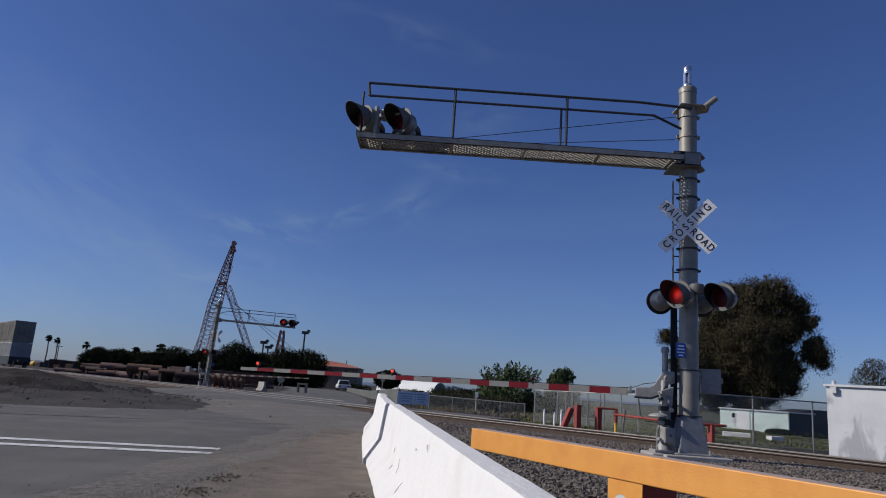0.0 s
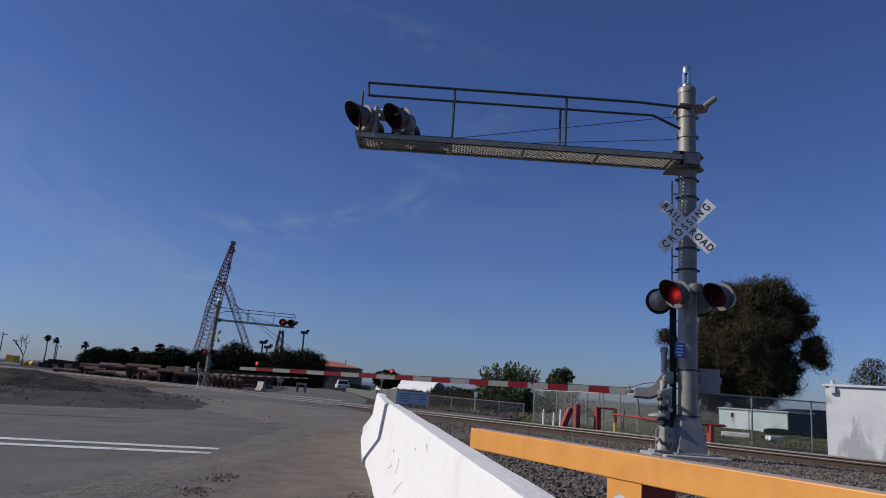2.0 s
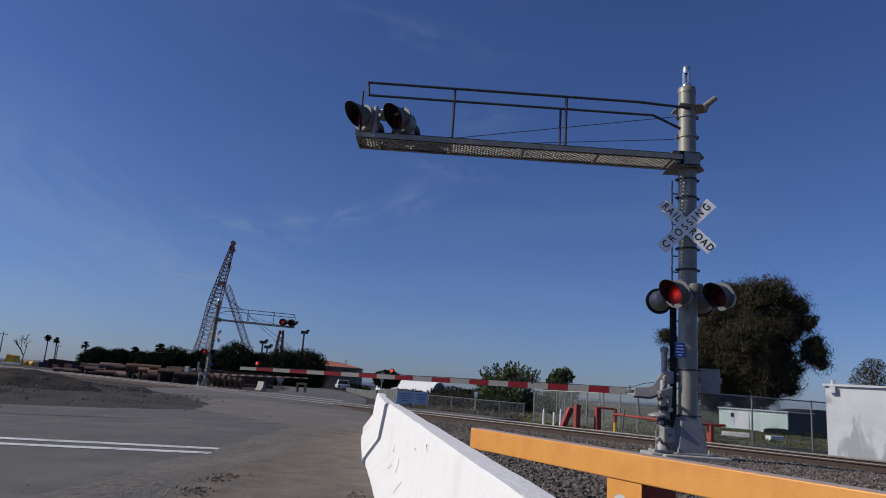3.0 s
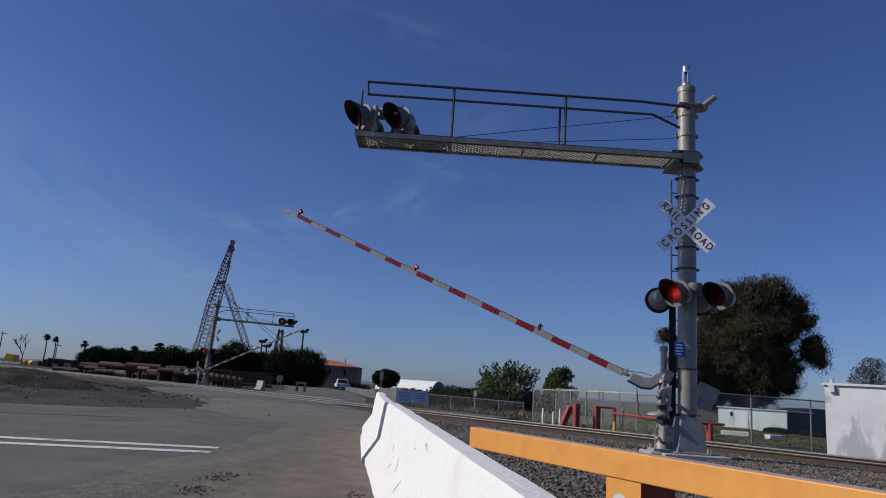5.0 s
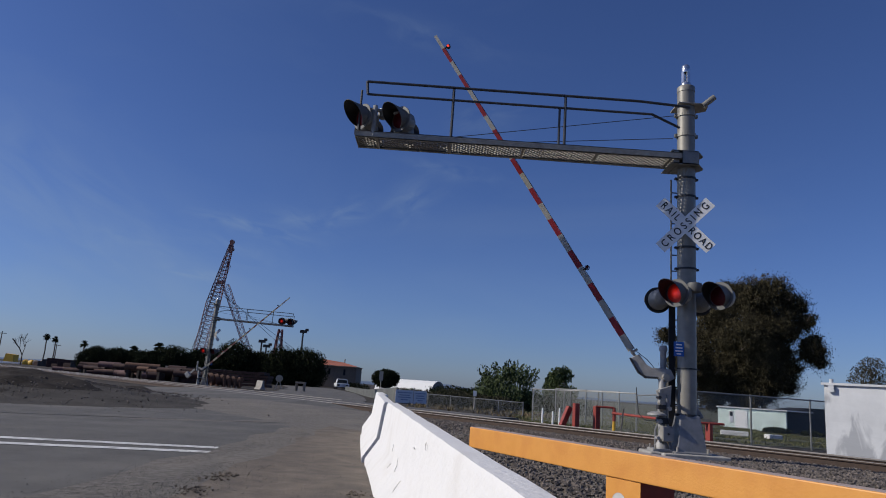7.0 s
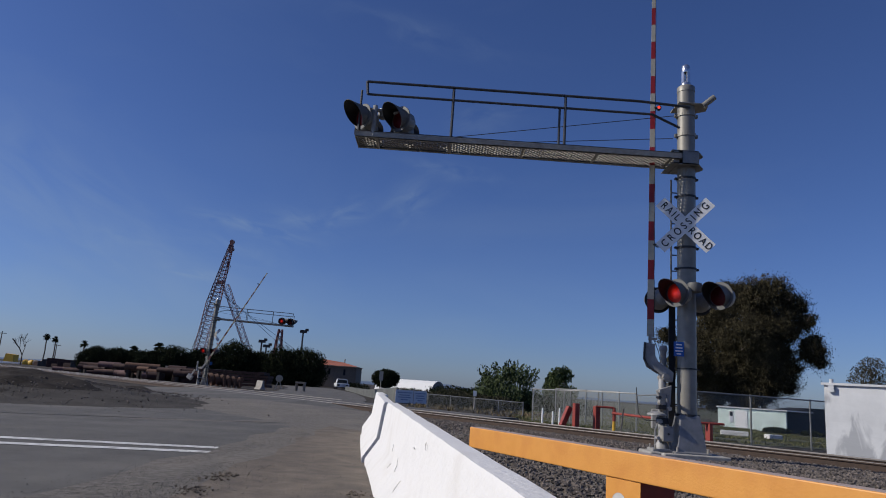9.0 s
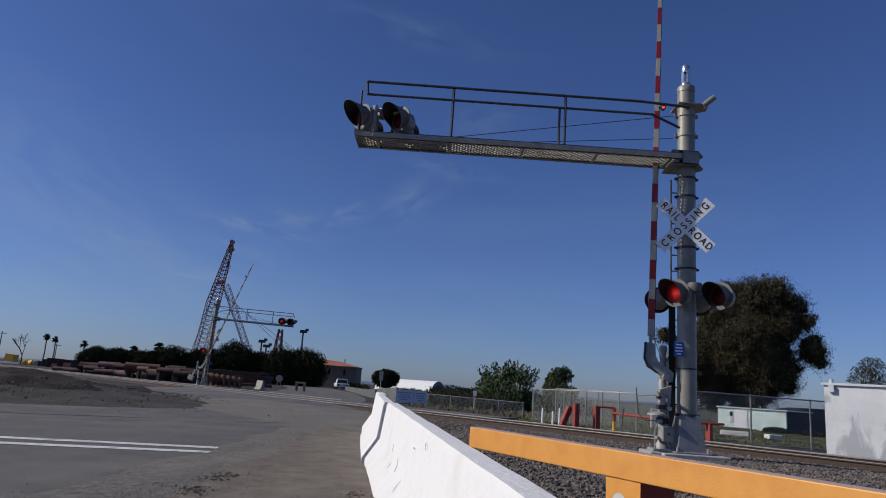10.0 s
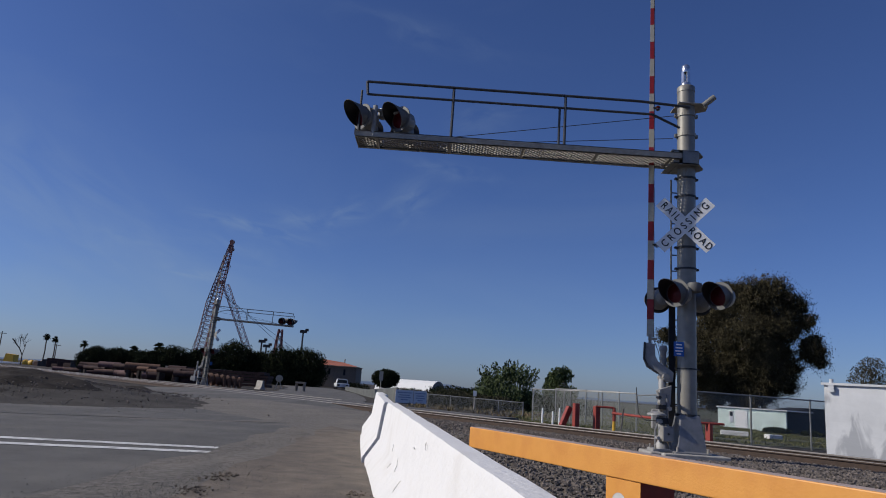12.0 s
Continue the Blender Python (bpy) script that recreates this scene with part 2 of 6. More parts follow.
WHITE_STEEL = mat("white_painted_steel", (0.68, 0.69, 0.7), (0.58, 0.59, 0.6), 0.5, scale=1.5, bump=0.1, bscale=12, stain=(0.3, 0.32, 0.36), samount=0.95, sscale=1.5)


def peeled_paint():
    """White paint flaked from grey primer in ragged patches that run downwards."""
    m = mat("peeled_white_steel", (0.66, 0.67, 0.68), (0.56, 0.57, 0.58), 0.5, scale=1.5, bump=0.15, bscale=9)
    n, l = m.node_tree.nodes, m.node_tree.links
    p = n["Principled BSDF"]
    old = p.inputs["Base Color"].links[0].from_socket
    tc, mp, t, k, x = [n.new("ShaderNode" + c) for c in ("TexCoord", "Mapping", "TexNoise", "MapRange", "MixRGB")]
    mp.inputs["Scale"].default_value = (1.9, 1.9, 0.75)
    mp.inputs["Location"].default_value = (0.35, 0, 0.2)
    t.inputs["Scale"].default_value, t.inputs["Detail"].default_value, t.inputs["Distortion"].default_value = 1.0, 7, 0.5
    k.inputs["From Min"].default_value, k.inputs["From Max"].default_value, k.inputs["To Max"].default_value = 0.5, 0.58, 0.75
    x.inputs["Color2"].default_value = (0.3, 0.31, 0.33, 1)
    l.new(tc.outputs["Object"], mp.inputs["Vector"])
    l.new(mp.outputs["Vector"], t.inputs["Vector"])
    l.new(t.outputs["Fac"], k.inputs["Value"])
    l.new(k.outputs["Result"], x.inputs["Fac"])
    l.new(old, x.inputs["Color1"])
    l.new(x.outputs["Color"], p.inputs["Base Color"])
    return m


PEELED = peeled_paint()
SLATS = mat("grey_slats", (0.13, 0.135, 0.125), (0.085, 0.09, 0.083), 0.75, scale=1.0, stain=(0.2, 0.2, 0.185), samount=0.5, sscale=0.5)
CHAIN = mesh_wire("chain_link", (0.22, 0.23, 0.22), 0.06, 0.0042)
BANNER = mat("white_banner", (0.62, 0.66, 0.72), (0.55, 0.59, 0.66), 0.6, scale=1.5)
BAR_INK = mat("printed_bars", (0.28, 0.35, 0.5), rough=0.6)
RED_POST = mat("red_post_paint", (0.33, 0.05, 0.035), (0.23, 0.036, 0.026), 0.6, scale=4, stain=(0.3, 0.1, 0.06), samount=0.4, sscale=4)
YELLOW = mat("yellow_paint", (0.7, 0.42, 0.04), (0.6, 0.34, 0.03), 0.6, scale=2)
BOX_TOP = mat("grey_container", (0.23, 0.215, 0.19), (0.15, 0.138, 0.122), 0.7, scale=0.6, stain=(0.1, 0.072, 0.055), samount=0.8, sscale=0.5)
BOX_LOW = mat("pale_blue_container", (0.33, 0.335, 0.34), (0.22, 0.22, 0.225), 0.7, scale=0.6, stain=(0.1, 0.08, 0.07), samount=0.8, sscale=0.5)
# Pale blue of distant haze is put into the hills' base colour.
HILL = mat("hazed_far_hills", (0.17, 0.23, 0.34), (0.14, 0.2, 0.31), 1.0, scale=0.004)
PLATE_GREY = mat("weathered_target_plate", (0.14, 0.14, 0.137), (0.09, 0.09, 0.088), 0.6, 0.1, scale=7, stain=(0.09, 0.09, 0.09), samount=0.5, sscale=5)
FIELD = mat("weedy_field", (0.085, 0.088, 0.045), (0.05, 0.055, 0.028), 0.95, scale=0.35, bump=0.8, bscale=6, stain=(0.14, 0.115, 0.08), samount=0.6, sscale=0.16)
PIPE_PINK = mat("primed_pipe", (0.17, 0.095, 0.088), (0.09, 0.045, 0.042), 0.8, scale=3, bump=0.2, stain=(0.1, 0.05, 0.045), samount=0.5, sscale=1.5)
# Darker, duller stripe colours for the far gate arm.
MUTED_RED = mat("muted_dark_red", (0.13, 0.04, 0.035), (0.09, 0.03, 0.027), 0.6, scale=8)
MUTED_WHITE = mat("muted_yellowish_white", (0.34, 0.32, 0.24), (0.25, 0.235, 0.18), 0.6, scale=8)
WOOD = mat("grey_timber", (0.3, 0.25, 0.2), (0.2, 0.17, 0.14), 0.9, scale=6)


# ---- building blocks ----
def bm_box(bm, x0, y0, z0, x1, y1, z1, m=None):
    r = bmesh.ops.create_cube(bm, size=1.0)
    t = Matrix.Translation(((x0 + x1) / 2, (y0 + y1) / 2, (z0 + z1) / 2)) @ Matrix.Diagonal((abs(x1 - x0), abs(y1 - y0), abs(z1 - z0), 1))
    bmesh.ops.transform(bm, matrix=(m @ t) if m else t, verts=r["verts"])
    return r["verts"]


def bm_bar(bm, a, b, w, h=None):
    """A square bar from a to b."""
    a, b = Vector(a), Vector(b)
    h = h or w
    d = b - a
    q = d.to_track_quat("Z", "Y").to_matrix().to_4x4()
    return bm_box(bm, -w / 2, -h / 2, 0, w / 2, h / 2, d.length, Matrix.Translation(a) @ q)


def bm_tube(bm, a, b, r0, r1=None, seg=12, caps=True):
    a, b = Vector(a), Vector(b)
    d = b - a
    r1 = r0 if r1 is None else r1
    q = d.to_track_quat("Z", "Y").to_matrix().to_4x4()
    bmesh.ops.create_cone(bm, cap_ends=caps, segments=seg, radius1=r0, radius2=r1, depth=d.length,
                          matrix=Matrix.Translation((a + b) / 2) @ q)


def bm_lathe(bm, prof, seg=20, m=None):
    """A turned shape round z from (radius, z) steps."""
    rings = []
    for r, z in prof:
        rings.append([bm.verts.new(Vector((r * math.cos(2 * math.pi * i / seg), r * math.sin(2 * math.pi * i / seg), z))) for i in range(seg)])
    for p, q in zip(rings, rings[1:]):
        for i in range(seg):
            bm.faces.new((p[i], p[(i + 1) % seg], q[(i + 1) % seg], q[i]))
    if m:
        bmesh.ops.transform(bm, matrix=m, verts=[v for ring in rings for v in ring])
    return rings


def bm_prism(bm, pts, d0, d1, m=None):
    """An outline in x and z, pushed out along y from d0 to d1."""
    a = [bm.verts.new((x, d0, z)) for x, z in pts]
    b = [bm.verts.new((x, d1, z)) for x, z in pts]
    n = len(pts)
    bm.faces.new(a)
    bm.faces.new(b[::-1])
    for i in range(n):
        bm.faces.new((a[i], b[i], b[(i + 1) % n], a[(i + 1) % n]))
    if m:
        bmesh.ops.transform(bm, matrix=m, verts=a + b)


def bevelled(bm, w, seg=2):
    bmesh.ops.recalc_face_normals(bm, faces=bm.faces)
    edges = [e for e in bm.edges if len(e.link_faces) == 2 and e.calc_face_angle() > 0.5]
    bmesh.ops.bevel(bm, geom=edges, offset=w, segments=seg, affect="EDGES", profile=0.5)
    return bm


def part(name, bm, material, parent=None, label="", smooth=False, at=None):
    bmesh.ops.recalc_face_normals(bm, faces=bm.faces)
    me = bpy.data.meshes.new(name)
    bm.to_mesh(me)
    bm.free()
    for m in (material if isinstance(material, (list, tuple)) else [material]):
        me.materials.append(m)
    if smooth:
        me.shade_smooth()
        me.set_sharp_from_angle(angle=radians(40))
    ob = new(name, me)
    if parent:
        ob.parent = parent
    if at is not None:
        ob.matrix_basis = at
    if label:
        ob["label"] = label
    return ob


def soup(name, verts, faces, material, parent=None, at=None):
    me = bpy.data.meshes.new(name)
    me.from_pydata(verts, [], faces)
    me.materials.append(material)
    ob = new(name, me)
    if parent:
        ob.parent = parent
    if at is not None:
        ob.matrix_basis = at
    return ob


def empty(name, m, label, category, group=""):
    ob = new(name)
    ob.matrix_basis = m
    return tagged(ob, label, category, group)


def text_mesh(name, words, size, material, parent, at, label="", spread=1.0):
    c = bpy.data.curves.new(name, "FONT")
    c.body, c.size, c.align_x, c.align_y, c.space_character, c.extrude, c.offset = words, size, "CENTER", "CENTER", spread, 0.002, 0.0025
    tmp = new(name + "_tmp", c)
    me = bpy.data.meshes.new_from_object(tmp.evaluated_get(bpy.context.evaluated_depsgraph_get()))
    bpy.data.objects.remove(tmp)
    me.materials.clear()
    me.materials.append(material)
    ob = new(name, me)
    ob.parent, ob.matrix_basis = parent, at
    if label:
        ob["label"] = label
    return ob


# ---- ground ----
TRK = Vector((0.662, -0.749, 0))          # along the railway
NRM = Vector((0.749, 0.662, 0))           # across it, away from the camera


def step(a, b, x):
    k = min(1.0, max(0.0, (x - a) / (b - a)))
    return k * k * (3 - 2 * k)


def ground_z(x, y):
    n = x * NRM.x + y * NRM.y
    s = x * TRK.x + y * TRK.y
    z = -0.03
    z += -0.22 * step(18.5, 23, n) * step(-34, -22, s) - 0.5 * step(23, 70, n) * step(-70, -20, s)
    z += (0.5 * math.exp(-((x + 13.5) / 4.5) ** 2 - ((y - 21.5) / 4.0) ** 2)) + 0.25 * math.exp(-((x + 20) / 8) ** 2 - ((y - 24) / 5) ** 2)
    if abs(x) < 60 and y < 70:
        z += 0.05 * noise.noise(Vector((x * 0.5, y * 0.5, 0))) * step(2.5, 4, abs(x + 6) - 1.5) * step(7, 9, abs(x + 8))
        z += 0.03 * noise.noise(Vector((x * 1.7, y * 1.7, 4))) * step(-2.9, -2.2, x)
    return z


def build_ground():
    def axis(lo, hi, fine0, fine1, d):
        v = list(np.arange(fine0, fine1, d))
        a, s = fine1, d
        while a < hi:
            v.append(a)
            s *= 1.35
            a += s
        v.append(hi)
        a, s = fine0, d
        while a > lo:
            s *= 1.35
            a -= s
            v.insert(0, max(a, lo))
        return v
    xs, ys = axis(-4000, 4000, -32, 32, 0.5), axis(-300, 4500, -4, 60, 0.5)
    verts = [(x, y, ground_z(x, y)) for y in ys for x in xs]
    w = len(xs)
    faces = [(j * w + i, j * w + i + 1, (j + 1) * w + i + 1, (j + 1) * w + i) for j in range(len(ys) - 1) for i in range(w - 1)]
    ob = soup("ground", verts, faces, GROUND)
    ob.data.shade_smooth()
    tagged(ob, "dry brown earth and dust beside the railway", "ground", kind="structure")


build_ground()


def sheet(name, left, right, z, material, label, category, ragged=0.0, lift=None, wander=False):
    """A strip of surface between two lines of (x, y) points."""
    verts, faces = [], []
    k = 8
    n = len(left)
    for i, (a, b) in enumerate(zip(left, right)):
        for j in range(k + 1):
            u = j / k
            x, y = a[0] * (1 - u) + b[0] * u, a[1] * (1 - u) + b[1] * u
            if ragged and j in (0, k):
                x += ragged * (noise.noise(Vector((y * 1.3, j, 0))) + (4.0 * noise.noise(Vector((y * 0.45, 3, 1))) if wander and j == 0 else 0.0))
            verts.append((x, y, z + (ground_z(x, y) + 0.03 if lift else 0)))
    for i in range(n - 1):
        for j in range(k):
            p = i * (k + 1) + j
            faces.append((p, p + 1, p + k + 2, p + k + 1))
    ob = soup(name, verts, faces, material)
    return tagged(ob, label, category, kind="structure")


def road_x(y):
    """The road's right edge: straight to the crossing, then bearing left."""
    return -2.75 if y < 22 else -2.75 - 0.0016 * (y - 22) ** 2 - 0.03 * (y - 22)


ys = [-30 + 1.0 * i for i in range(60)] + [30 + 4 * i for i in range(30)]
sheet("road", [(road_x(y) - 12 + 5.1 * step(11, 16, y), y) for y in ys], [(road_x(y), y) for y in ys], 0.012, ASPHALT,
      "worn grey asphalt road over the railway crossing", "road", ragged=0.25, wander=True)
sheet("shoulder", [(road_x(y) - 0.15, y) for y in ys[:60]], [(-1.75 - 0.02 * max(0, y), y) for y in ys[:60]], 0.02, GRAVEL, "loose grey gravel on the road shoulder", "gravel", ragged=0.4, lift=True)
sheet("dirt_path", [(-1.9 - 0.02 * max(0, y), y) for y in ys[:60]], [(0.75 - 0.13 * max(-4, y), y) for y in ys[:60]], 0.026, DIRT, "bare brown dirt along the barrier", "dirt", ragged=0.35, lift=True)


def dirt_bank():
    """A low heap of dark dug soil that sinks into the ground at its rim."""
    verts, faces = [], []
    nx, ny = 92, 94
    for j in range(ny):
        for i in range(nx):
            x, y = -31 + 0.25 * i, 13.0 + 0.25 * j
            m = 1 - ((x + 20.5) / 11.4) ** 2 - ((y - 20.4) / 6.6) ** 2
            far = (1 - ((x + 18.5) / 9.3) ** 2 - ((y - 28.0) / 7.6) ** 2) * (1 - step(10.8, 12.4, 0.749 * x + 0.662 * y)) if 0.749 * x + 0.662 * y < 12.4 else 0
            m = max(m, 0.6 * far)
            m = step(0, 0.45, m + 0.35 * noise.noise(Vector((x * 0.5, y * 0.5, 9)))) * step(0.0, 0.3, m)
            z = ground_z(x, y) - 0.08 * (1 - m) + m * (0.14 + 0.2 * noise.noise(Vector((x * 0.9, y * 0.9, 2))) + 0.12 * noise.noise(Vector((x * 2.6, y * 2.6, 5))))
            verts.append((x, y, z))
    for j in range(ny - 1):
        for i in range(nx - 1):
            a = j * nx + i
            faces.append((a, a + 1, a + nx + 1, a + nx))
    ob = soup("dirt_bank", verts, faces, SOIL)
    ob.data.shade_smooth()
    tagged(ob, "dark bank of dug soil and rubble beside the road", "soil", kind="structure")


dirt_bank()


def road_lines():
    for k, (y0, y1) in enumerate(((9.18, 9.72), (8.50, 9.13))):
        bm = bmesh.new()
        n = 24
        for i in range(n):
            a, b = i / n, (i + 1) / n
            x0, x1 = -8.5 + 5.75 * a, -8.5 + 5.75 * b
            s = (y1 - y0) / 2.6
            c0, c1 = y1 + s * (x0 + 2.75), y1 + s * (x1 + 2.75)
            v = [bm.verts.new((x0, c0 - 0.16, 0.018)), bm.verts.new((x1, c1 - 0.16, 0.018)), bm.verts.new((x1, c1 + 0.09, 0.018)), bm.verts.new((x0, c0 + 0.09, 0.018))]
            bm.faces.new(v)
        tagged(part("road_marking", bm, PAINT_WHITE), "worn white stop line painted on asphalt", "road marking", "stop lines", kind="structure")
    bm = bmesh.new()
    last = None
    for i in range(40):
        x = -9.5 + 6.8 * i / 39
        y = 12.35 + 0.56 * (x + 9.5) + 0.05 * noise.noise(Vector((x * 2, 0, 3)))
        w = 0.05 + 0.03 * noise.noise(Vector((x * 3, 2, 0)))
        row = [bm.verts.new((x, y, 0.017)), bm.verts.new((x, y + 2 * w, 0.017))]
        if last:
            bm.faces.new((last[0], row[0], row[1], last[1]))
        last = row
    tagged(part("road_joint", bm, CRACK), "dark sealed joint across the asphalt", "road joint", kind="structure")


road_lines()


# ---- railway ----
def on_track(s, n, z=0.0):
    p = TRK * s + NRM * n
    return Vector((p.x, p.y, z))


TRACK_TURN = Matrix(((TRK.x, NRM.x, 0, 0), (TRK.y, NRM.y, 0, 0), (0, 0, 1, 0), (0, 0, 0, 1)))


def ballast_bed():
    verts, faces = [], []
    prof = [(2.6, -0.04), (5, 0.0), (8.0, 0.01), (9.6, 0.06), (10.6, 0.14), (12.2, 0.15), (13.6, 0.10), (14.6, 0.04), (17.4, 0.04), (18.2, 0.0), (19.4, -0.25)]
    ss = [-24 + 0.5 * i for i in range(80)]
    for s in ss:
        for n, z in prof:
            p = on_track(s, n, z + 0.03 * noise.noise(Vector((s, n * 2, 1))))
            verts.append(p)
    k = len(prof)
    for i in range(len(ss) - 1):
        for j in range(k - 1):
            faces.append((i * k + j, (i + 1) * k + j, (i + 1) * k + j + 1, i * k + j + 1))
    ob = soup("ballast_bed", verts, faces, GRAVEL)
    ob.data.shade_smooth()
    tagged(ob, "grey crushed stone bed under the rails", "ballast", kind="structure")


ballast_bed()


def stones(name, count, place, size, material, label, seed):
    rng = random.Random(seed)
    verts, faces = [], []
    for _ in range(count):
        x, y, z = place(rng)
        r = size * rng.uniform(0.5, 1.3)
        q = Euler((rng.uniform(0, 6), rng.uniform(0, 6), rng.uniform(0, 6))).to_matrix()
        b = len(verts)
        for v in ((1, 0, 0), (-1, 0, 0), (0, 1, 0), (0, -1, 0), (0, 0, 1), (0, 0, -1)):
            w = q @ (Vector(v) * r * rng.uniform(0.6, 1.2))
            verts.append((x + w.x, y + w.y, z + w.z * 0.8 + r * 0.25))
        for f in ((0, 2, 4), (2, 1, 4), (1, 3, 4), (3, 0, 4), (2, 0, 5), (1, 2, 5), (3, 1, 5), (0, 3, 5)):
            faces.append(tuple(b + i for i in f))
    return tagged(soup(name, verts, faces, material), label, "stones", kind="stuff")


BED = [(2.6, -0.04), (5, 0.0), (8.0, 0.01), (9.6, 0.06), (10.6, 0.14), (12.2, 0.15), (13.6, 0.10), (14.6, 0.04), (17.4, 0.04), (18.2, 0.0), (19.4, -0.25)]


def bed_z(n):
    for (a, za), (b, zb) in zip(BED, BED[1:]):
        if n <= b:
            return za + (zb - za) * max(0.0, (n - a) / (b - a))
    return -0.25


def ballast_place(rng):
    while True:
        s, n = rng.uniform(-26, 3), 18.6 - 15.0 * rng.random() ** 1.3
        p = on_track(s, n)
        keep = 1.0 if p.y < 12 else 0.6
        if rng.random() > keep or (14.9 < n < 17.3 and rng.random() < 0.6):
            continue
        if p.x > 1.02 - 0.13 * p.y and (n - 11.3) ** 2 + (s + 6.15) ** 2 > 0.5 and p.y > 3:
            return p.x, p.y, bed_z(n)


stones("ballast_stones", 62000, ballast_place, 0.036, STONE, "loose dark grey crushed ballast stones", 3)
stones("shoulder_gravel", 11000, lambda r: (-2.8 + r.gauss(0.45, 0.4), 4.5 + 22 * r.random() ** 1.6, 0.021), 0.0055, FINES, "fine loose gravel at the road edge", 4)
stones("dirt_pebbles", 600, lambda r: (r.uniform(-2.2, -0.9), 5 + 14 * r.random() ** 1.5, 0.03), 0.007, FINES, "pebbles lying on the bare dirt", 7)
stones("soil_clods", 110, lambda r: (lambda c: (c[0] + r.gauss(0, 0.07), c[1] + r.gauss(0, 0.09), 0.03))(r.choice(((-1.94, 6.0), (-1.98, 6.2), (-2.02, 6.75), (-1.98, 7.05), (-1.9, 7.2), (-0.62, 6.4)))), 0.018, DIRT, "dark damp clods of soil on the dirt", 9)
stones("bank_rubble", 3600, lambda r: (lambda x, y: (x, y, ground_z(x, y) + 0.03))(r.gauss(-13.5, 5.0), r.gauss(21.5, 4.0)), 0.017, FINES, "rubble and stones scattered on the dirt bank", 5)
stones("bank_clods", 3600, lambda r: (lambda x, y: (x, y, ground_z(x, y) + 0.08))(r.gauss(-15.5, 3.6), r.gauss(23.5, 3.8)), 0.036, STONE, "dark clods and broken stones on the dirt bank", 8)


def rail_profile():
    return [(-0.075, 0), (0.075, 0), (0.075, 0.012), (0.012, 0.03), (0.012, 0.125), (0.036, 0.135), (0.036, 0.158), (0.03, 0.167), (0.018, 0.17), (-0.018, 0.17), (-0.03, 0.167), (-0.036, 0.158), (-0.036, 0.135), (-0.012, 0.125), (-0.012, 0.03), (-0.075, 0.012)]


def railway_track(n_mid, s0, s1, label, ties, lift=0.0):
    t = empty("railway_track", Matrix.Translation((0, 0, lift)) @ TRACK_TURN, label, "railway track", "railway tracks")
    for side in (-0.7525, 0.7525):
        bm = bmesh.new()
        a = [bm.verts.new((s0, n_mid + side + x, z - 0.07)) for x, z in rail_profile()]
        b = [bm.verts.new((s1, n_mid + side + x, z - 0.07)) for x, z in rail_profile()]
        k = len(a)
        bm.faces.new(a)
        bm.faces.new(b[::-1])
        for i in range(k):
            f = bm.faces.new((a[i], b[i], b[(i + 1) % k], a[(i + 1) % k]))
            f.material_index = 1 if 6 <= i <= 10 or i == (11 if side > 0 else 5) else 0
        part("rail", bm, (RAIL_SIDE, RAIL_TOP), t, "rusty steel rail with a polished top")
    if ties:
        bm = bmesh.new()
        bm_box(bm, -0.11, -1.3, -0.2, 0.11, 1.3, -0.072)
        first = part("tie", bm, TIE, t, "dark creosoted timber tie")
        first.matrix_basis = pose(ties[0], n_mid, 0)
        s = ties[0] + 0.5
        while s < ties[1]:
            o = new("tie", first.data)
            o.parent, o.matrix_basis = t, pose(s, n_mid, 0.004 * math.sin(s * 7), 0, 0, math.sin(s * 13))
            s += 0.5
    return t


railway_track(15.97, -420, 14, "railway track with rusty rails on dark timber ties", (-40, 6), 0.10)
railway_track(20.3, -420, -31, "second railway track with rusty rails", None)


def crossing_deck():
    """The road rises to the rail heads, with slots for the wheels."""
    bm = bmesh.new()
    for n0, z0, n1, z1 in ((10.2, 0.0, 12.6, 0.10), (12.6, 0.10, 15.13, 0.19), (15.33, 0.19, 16.61, 0.19), (16.83, 0.19, 18.6, 0.16), (18.6, 0.16, 23.0, 0.0)):
        k = 16
        for i in range(k):
            s0, s1 = -36.5 + 16.2 * i / k, -36.5 + 16.2 * (i + 1) / k
            bm.faces.new([bm.verts.new(on_track(s, n, z * min(1.0, (-20.3 - s) / 3.0))) for s, n, z in ((s0, n0, z0), (s1, n0, z0), (s1, n1, z1), (s0, n1, z1))])
    bmesh.ops.remove_doubles(bm, verts=bm.verts, dist=0.002)
    bmesh.ops.solidify(bm, geom=bm.faces[:], thickness=0.12)
    tagged(part("crossing_deck", bm, ASPHALT), "worn asphalt hump carrying the road over the rails", "road", kind="structure")


crossing_deck()


